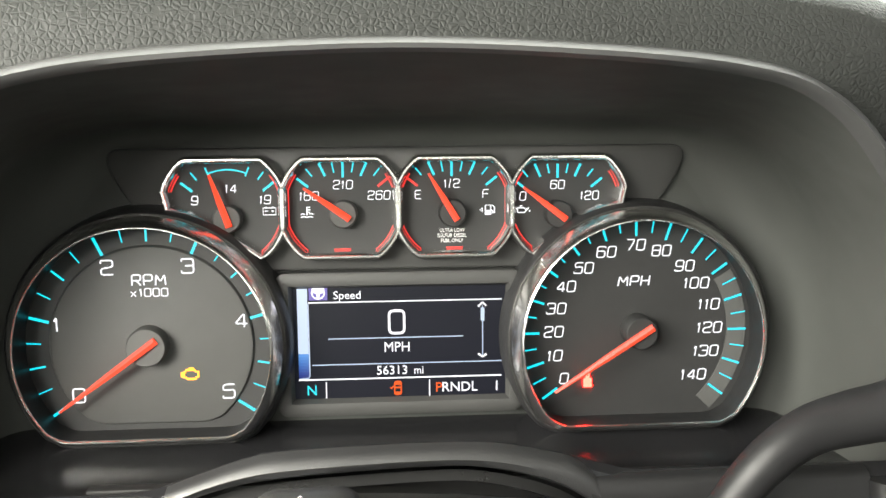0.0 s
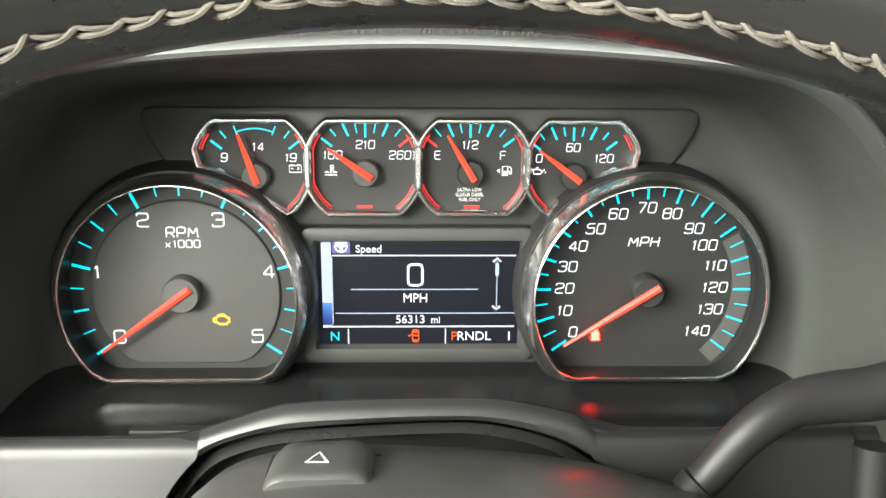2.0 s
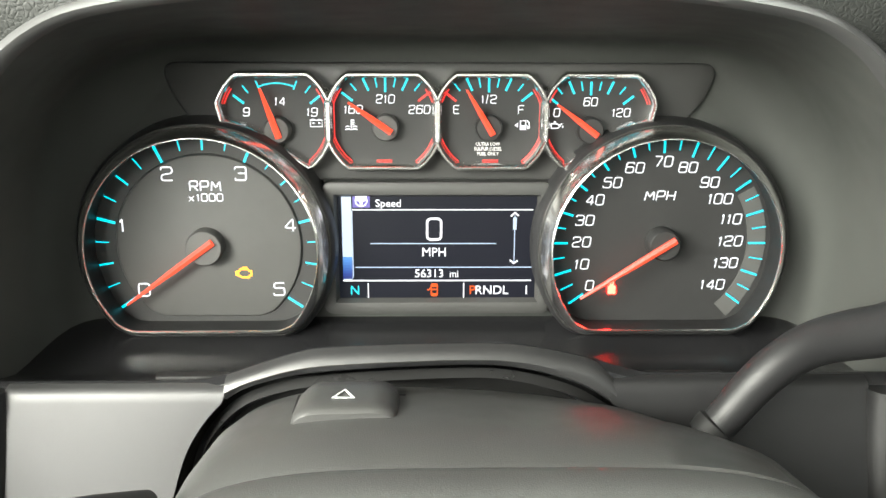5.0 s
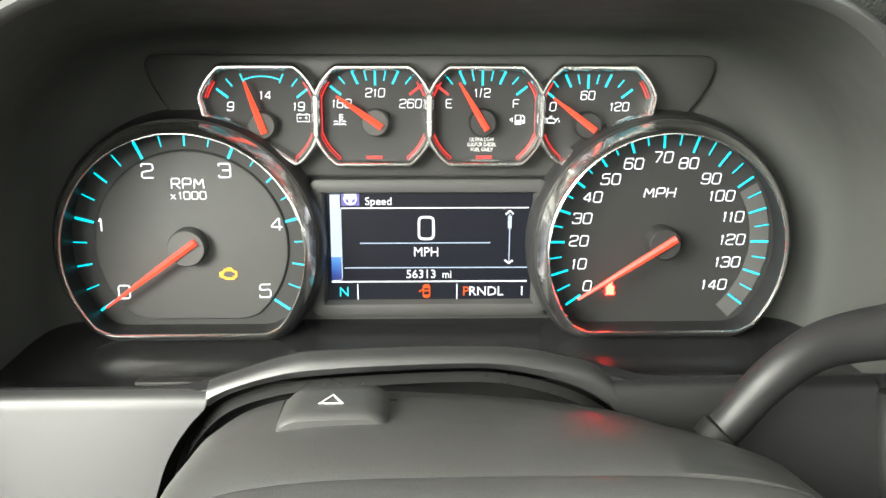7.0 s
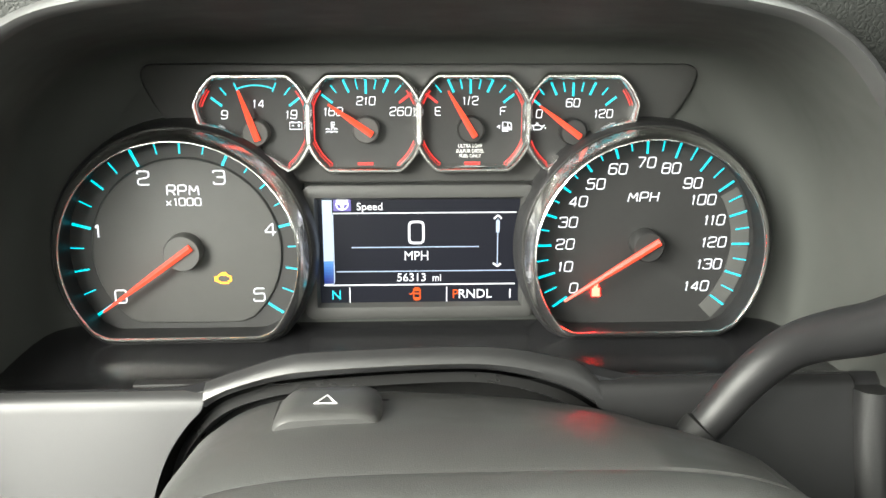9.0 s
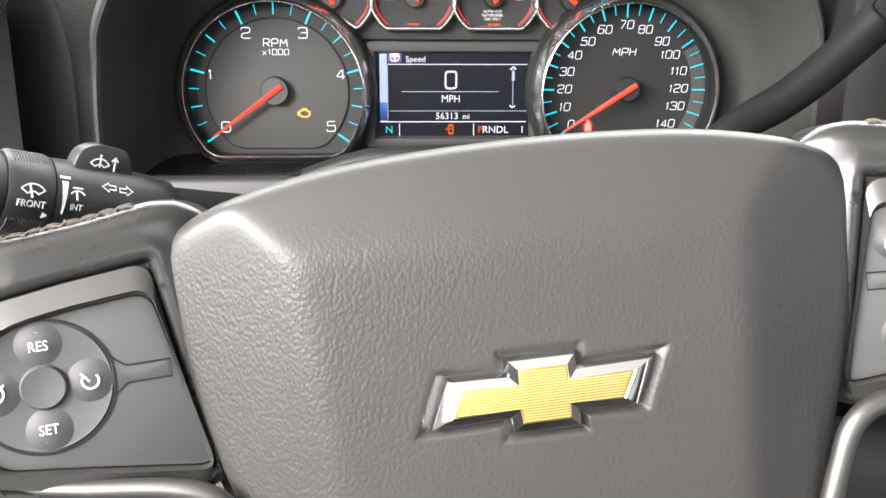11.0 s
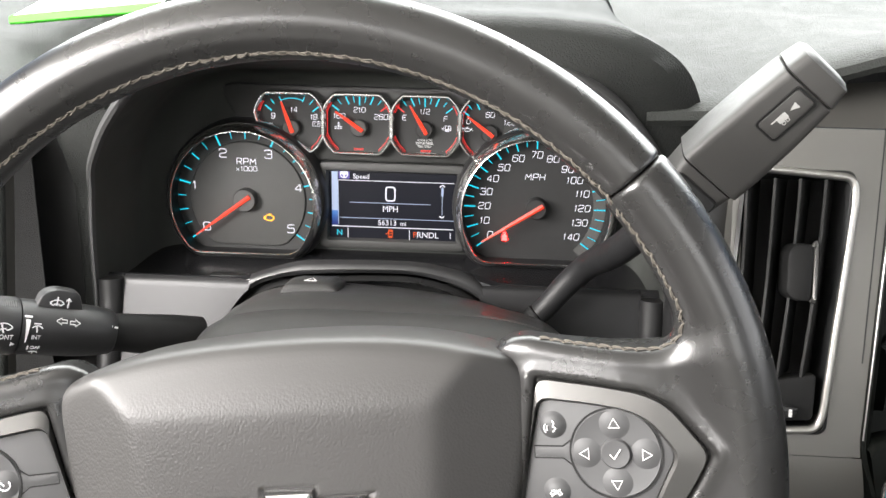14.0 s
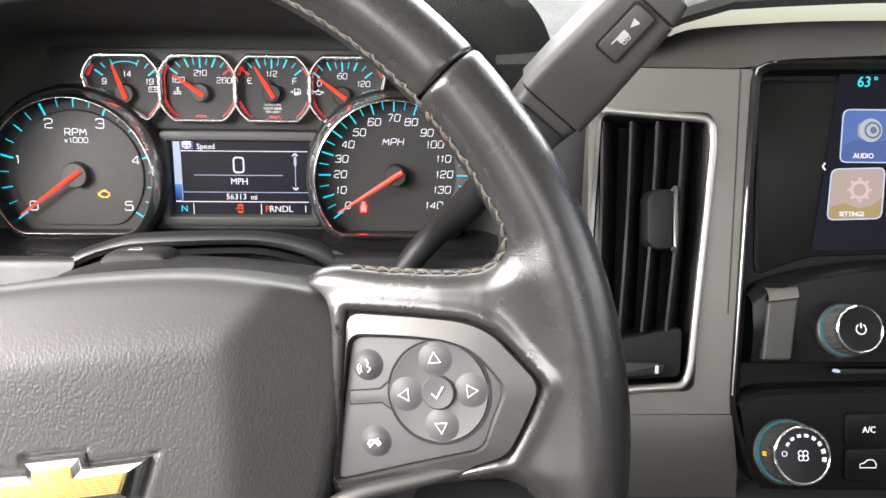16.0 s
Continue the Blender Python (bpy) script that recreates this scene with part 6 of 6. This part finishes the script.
lever = thing("gear_shift_lever", "black column shift lever with a boxy grip and tow button", "shift lever")
part("shaft", tube(spline([(0.096, -0.101, -0.0610), (0.107, -0.0990, -0.0470), (0.113, -0.0980, -0.0400), (0.122, -0.0980, -0.0280), (0.131, -0.1010, -0.0165), (0.1385, -0.1090, -0.0065), (0.1440, -0.1220, 0.0015), (0.1490, -0.1370, 0.0095), (0.156, -0.1540, 0.0220), (0.165, -0.1730, 0.0400), (0.174, -0.1890, 0.0580)], 40), [0.0066 + 0.0024 * min(1, k / 24) for k in range(40)], 18), SHAFT, lever, "curved black lever shaft")
part("shaft_collar", tube([(0.1045, -0.0994, -0.0500), (0.1070, -0.0990, -0.0470), (0.1085, -0.0988, -0.0452), (0.1090, -0.0988, -0.0447)], [0.0084, 0.0088, 0.0086, 0.0070], 24), RUBBER, lever, "black collar at the foot of the shaft")
GA = Vector((0.047, -0.018, 0.0565)).normalized()
GX_ = Vector((0, 1, 0.1)).cross(GA).normalized()
GM = Matrix((GX_, GA.cross(GX_), GA)).transposed().to_4x4()
GM.translation = (0.1722, -0.1886, 0.0562)


def grip_ring(h, w0, w1, d0, d1, slant=0.0, r=0.005):
    """A rounded oblong ring at height h of the grip: half widths w0, w1, depths d0 (front) and d1."""
    return [(x, y, h + slant * x) for x, y in rounded([(-w0, -d0), (w1, -d0), (w1, d1), (-w0, d1)], r, 4)]


def on_grip(name, bm, material, parent, label=""):
    return part(name, moved(bm, GM), material, parent, label)


on_grip("collar", loft([grip_ring(-0.006, 0.010, 0.010, 0.008, 0.012), grip_ring(-0.002, 0.0140, 0.0140, 0.011, 0.013), grip_ring(0.018, 0.0165, 0.0165, 0.0125, 0.013), grip_ring(0.0185, 0.0155, 0.0155, 0.0115, 0.012)], True, True, True), GRIPMAT, lever, "black lower collar of the grip")
grip = on_grip("grip", loft([grip_ring(0.0188, 0.0165, 0.0165, 0.0125, 0.013), grip_ring(0.0196, 0.0180, 0.0180, 0.0145, 0.015), grip_ring(0.035, 0.0178, 0.0178, 0.0155, 0.0155), grip_ring(0.060, 0.0168, 0.0168, 0.0150, 0.015), grip_ring(0.0790, 0.0154, 0.0154, 0.0140, 0.014), grip_ring(0.0796, 0.0146, 0.0146, 0.013, 0.013)], True, True, True), GRIPMAT, lever, "black boxy grip")
on_grip("end_cap", loft([grip_ring(0.0798, 0.0144, 0.0144, 0.0128, 0.013), grip_ring(0.0806, 0.0153, 0.0153, 0.0138, 0.014), grip_ring(0.0900, 0.0138, 0.0138, 0.0122, 0.0125), grip_ring(0.0918, 0.0112, 0.0112, 0.0100, 0.0105)], True, True, True), GRIPMAT, lever, "black end cap of the grip")
towb = on_grip("tow_button", plate(rounded([(-0.0056, 0.0535), (0.0056, 0.0535), (0.0054, 0.0775), (-0.0054, 0.0775)], 0.0018), -0.0138, -0.0160, 0.0005), GRIPMAT, grip, "black tow mode button")
on_grip("button_edge", stroke(rounded([(-0.0062, 0.0529), (0.0062, 0.0529), (0.0060, 0.0781), (-0.0060, 0.0781)], 0.0021), 0.0010, -0.0140, True, 0.0016), RUBBER, grip)
on_grip("trailer_symbol", merge(plate([(-0.0018, 0.0608), (0.0014, 0.0608), (0.0014, 0.0660), (-0.0018, 0.0660)], -0.0158, -0.0163), stroke([(-0.0014, 0.0580), (-0.0014, 0.0610)], 0.0006, -0.0160), stroke(arc(0.0022, 0.0622, 0.0008, 0, 330, 10), 0.0004, -0.0160, True), stroke(arc(0.0022, 0.0645, 0.0008, 0, 330, 10), 0.0004, -0.0160, True), plate([(-0.0004, 0.0682), (0.0016, 0.0722), (-0.0020, 0.0722)], -0.0158, -0.0163)), GREYPAINT, towb, "pale trailer symbol")
on_grip("thumb_button", plate(rounded([(-0.0128, -0.0100), (0.0118, -0.0100), (0.0130, 0.0118), (-0.0130, 0.0118)], 0.003), -0.010, -0.0132, 0.0006), PLASTIC, lever, "black thumb switch")

on_grip("thumb_switch_edge", stroke(rounded([(-0.0133, -0.0105), (0.0123, -0.0105), (0.0135, 0.0123), (-0.0135, 0.0123)], 0.0034), 0.0007, -0.0118, True, 0.0012), RUBBER, lever)

# ---- things on the dash ----
sign = thing("paper_sheet", "white paper sheet with a bright green edge lying on the dash", "paper")
rows = []
for k in range(9):
    y = -0.035 + 0.20 * k / 8
    rows.append([(-0.262 + 0.120 * i / 12, y - 0.030 * i / 12, 0.1335 + 0.0115 * i / 12 + 0.004 * math.sin(k * 0.5) + 0.0048 * k) for i in range(13)])
bm = loft(rows, False)
bmesh.ops.solidify(bm, geom=bm.faces[:], thickness=0.0005)
part("sheet", bm, PAPER, sign, "white sheet")
part("green_edge", loft([[(-0.262 + 0.120 * i / 12, -0.0355 - 0.030 * i / 12 + dy, 0.1335 + 0.0115 * i / 12 + dz) for i in range(13)] for dy, dz in ((0.0, 0.0008), (-0.0015, -0.0004), (-0.0015, -0.0040), (0.0, -0.0052), (0.02, -0.0052))], False), GREEN, sign, "bright green folded edge")

# ---- cab shell ----
structure("floor", box(-0.74, 1.29, -1.84, 0.60, -0.84, -0.80), CABIN, "dark cab floor", "floor", False)
structure("ceiling", box(-0.74, 1.29, -1.84, 0.02, 0.60, 0.64), HEADLINER, "grey headliner", "ceiling", False)
structure("wall_front", box(-0.70, 1.25, 0.56, 0.60, -0.80, 0.10), CABIN, "dark bulkhead below the windshield", "wall", False)
for x0, x1, nm in ((-0.74, -0.70, "wall_left"), (1.25, 1.29, "wall_right")):
    structure(nm, merge(box(x0, x1, -1.8, 0.60, -0.8, 0.10), box(x0, x1, -1.8, -1.72, 0.104, 0.60), box(x0, x1, -1.06, -1.0, 0.104, 0.60), box(x0, x1, -1.71, -1.07, 0.54, 0.597), box(x0, x1, -0.99, -0.02, 0.53, 0.596)), CABIN, "dark door trim and pillar with a window opening", "wall", False)
structure("wall_rear", merge(box(-0.70, 1.25, -1.84, -1.80, -0.8, 0.12), box(-0.70, 1.25, -1.84, -1.80, 0.55, 0.60)), CABIN, "dark rear cab wall with a window opening", "wall", False)
for x in (-0.27, 0.75):
    seat = thing("seat", "grey cloth front seat with a headrest", "seat", Matrix.Translation((x + 0.27, 0, 0)))
    part("cushion", moved(box(-0.25, 0.25, -1.15, -0.62, -0.50, -0.34, 0.05, 4), Matrix.Identity(4)), SEATCLOTH, seat)
    part("backrest", moved(box(-0.25, 0.25, -0.06, 0.06, -0.40, 0.22, 0.05, 4), pose(0, -1.17, 0, 14, 0, 0)), SEATCLOTH, seat)
    part("headrest", moved(box(-0.13, 0.13, -0.045, 0.045, 0.25, 0.43, 0.04, 4), pose(0, -1.17, 0, 14, 0, 0)), SEATCLOTH, seat)
    part("base", box(-0.22, 0.22, -1.10, -0.66, -0.80, -0.50, 0.02), CABIN, seat)
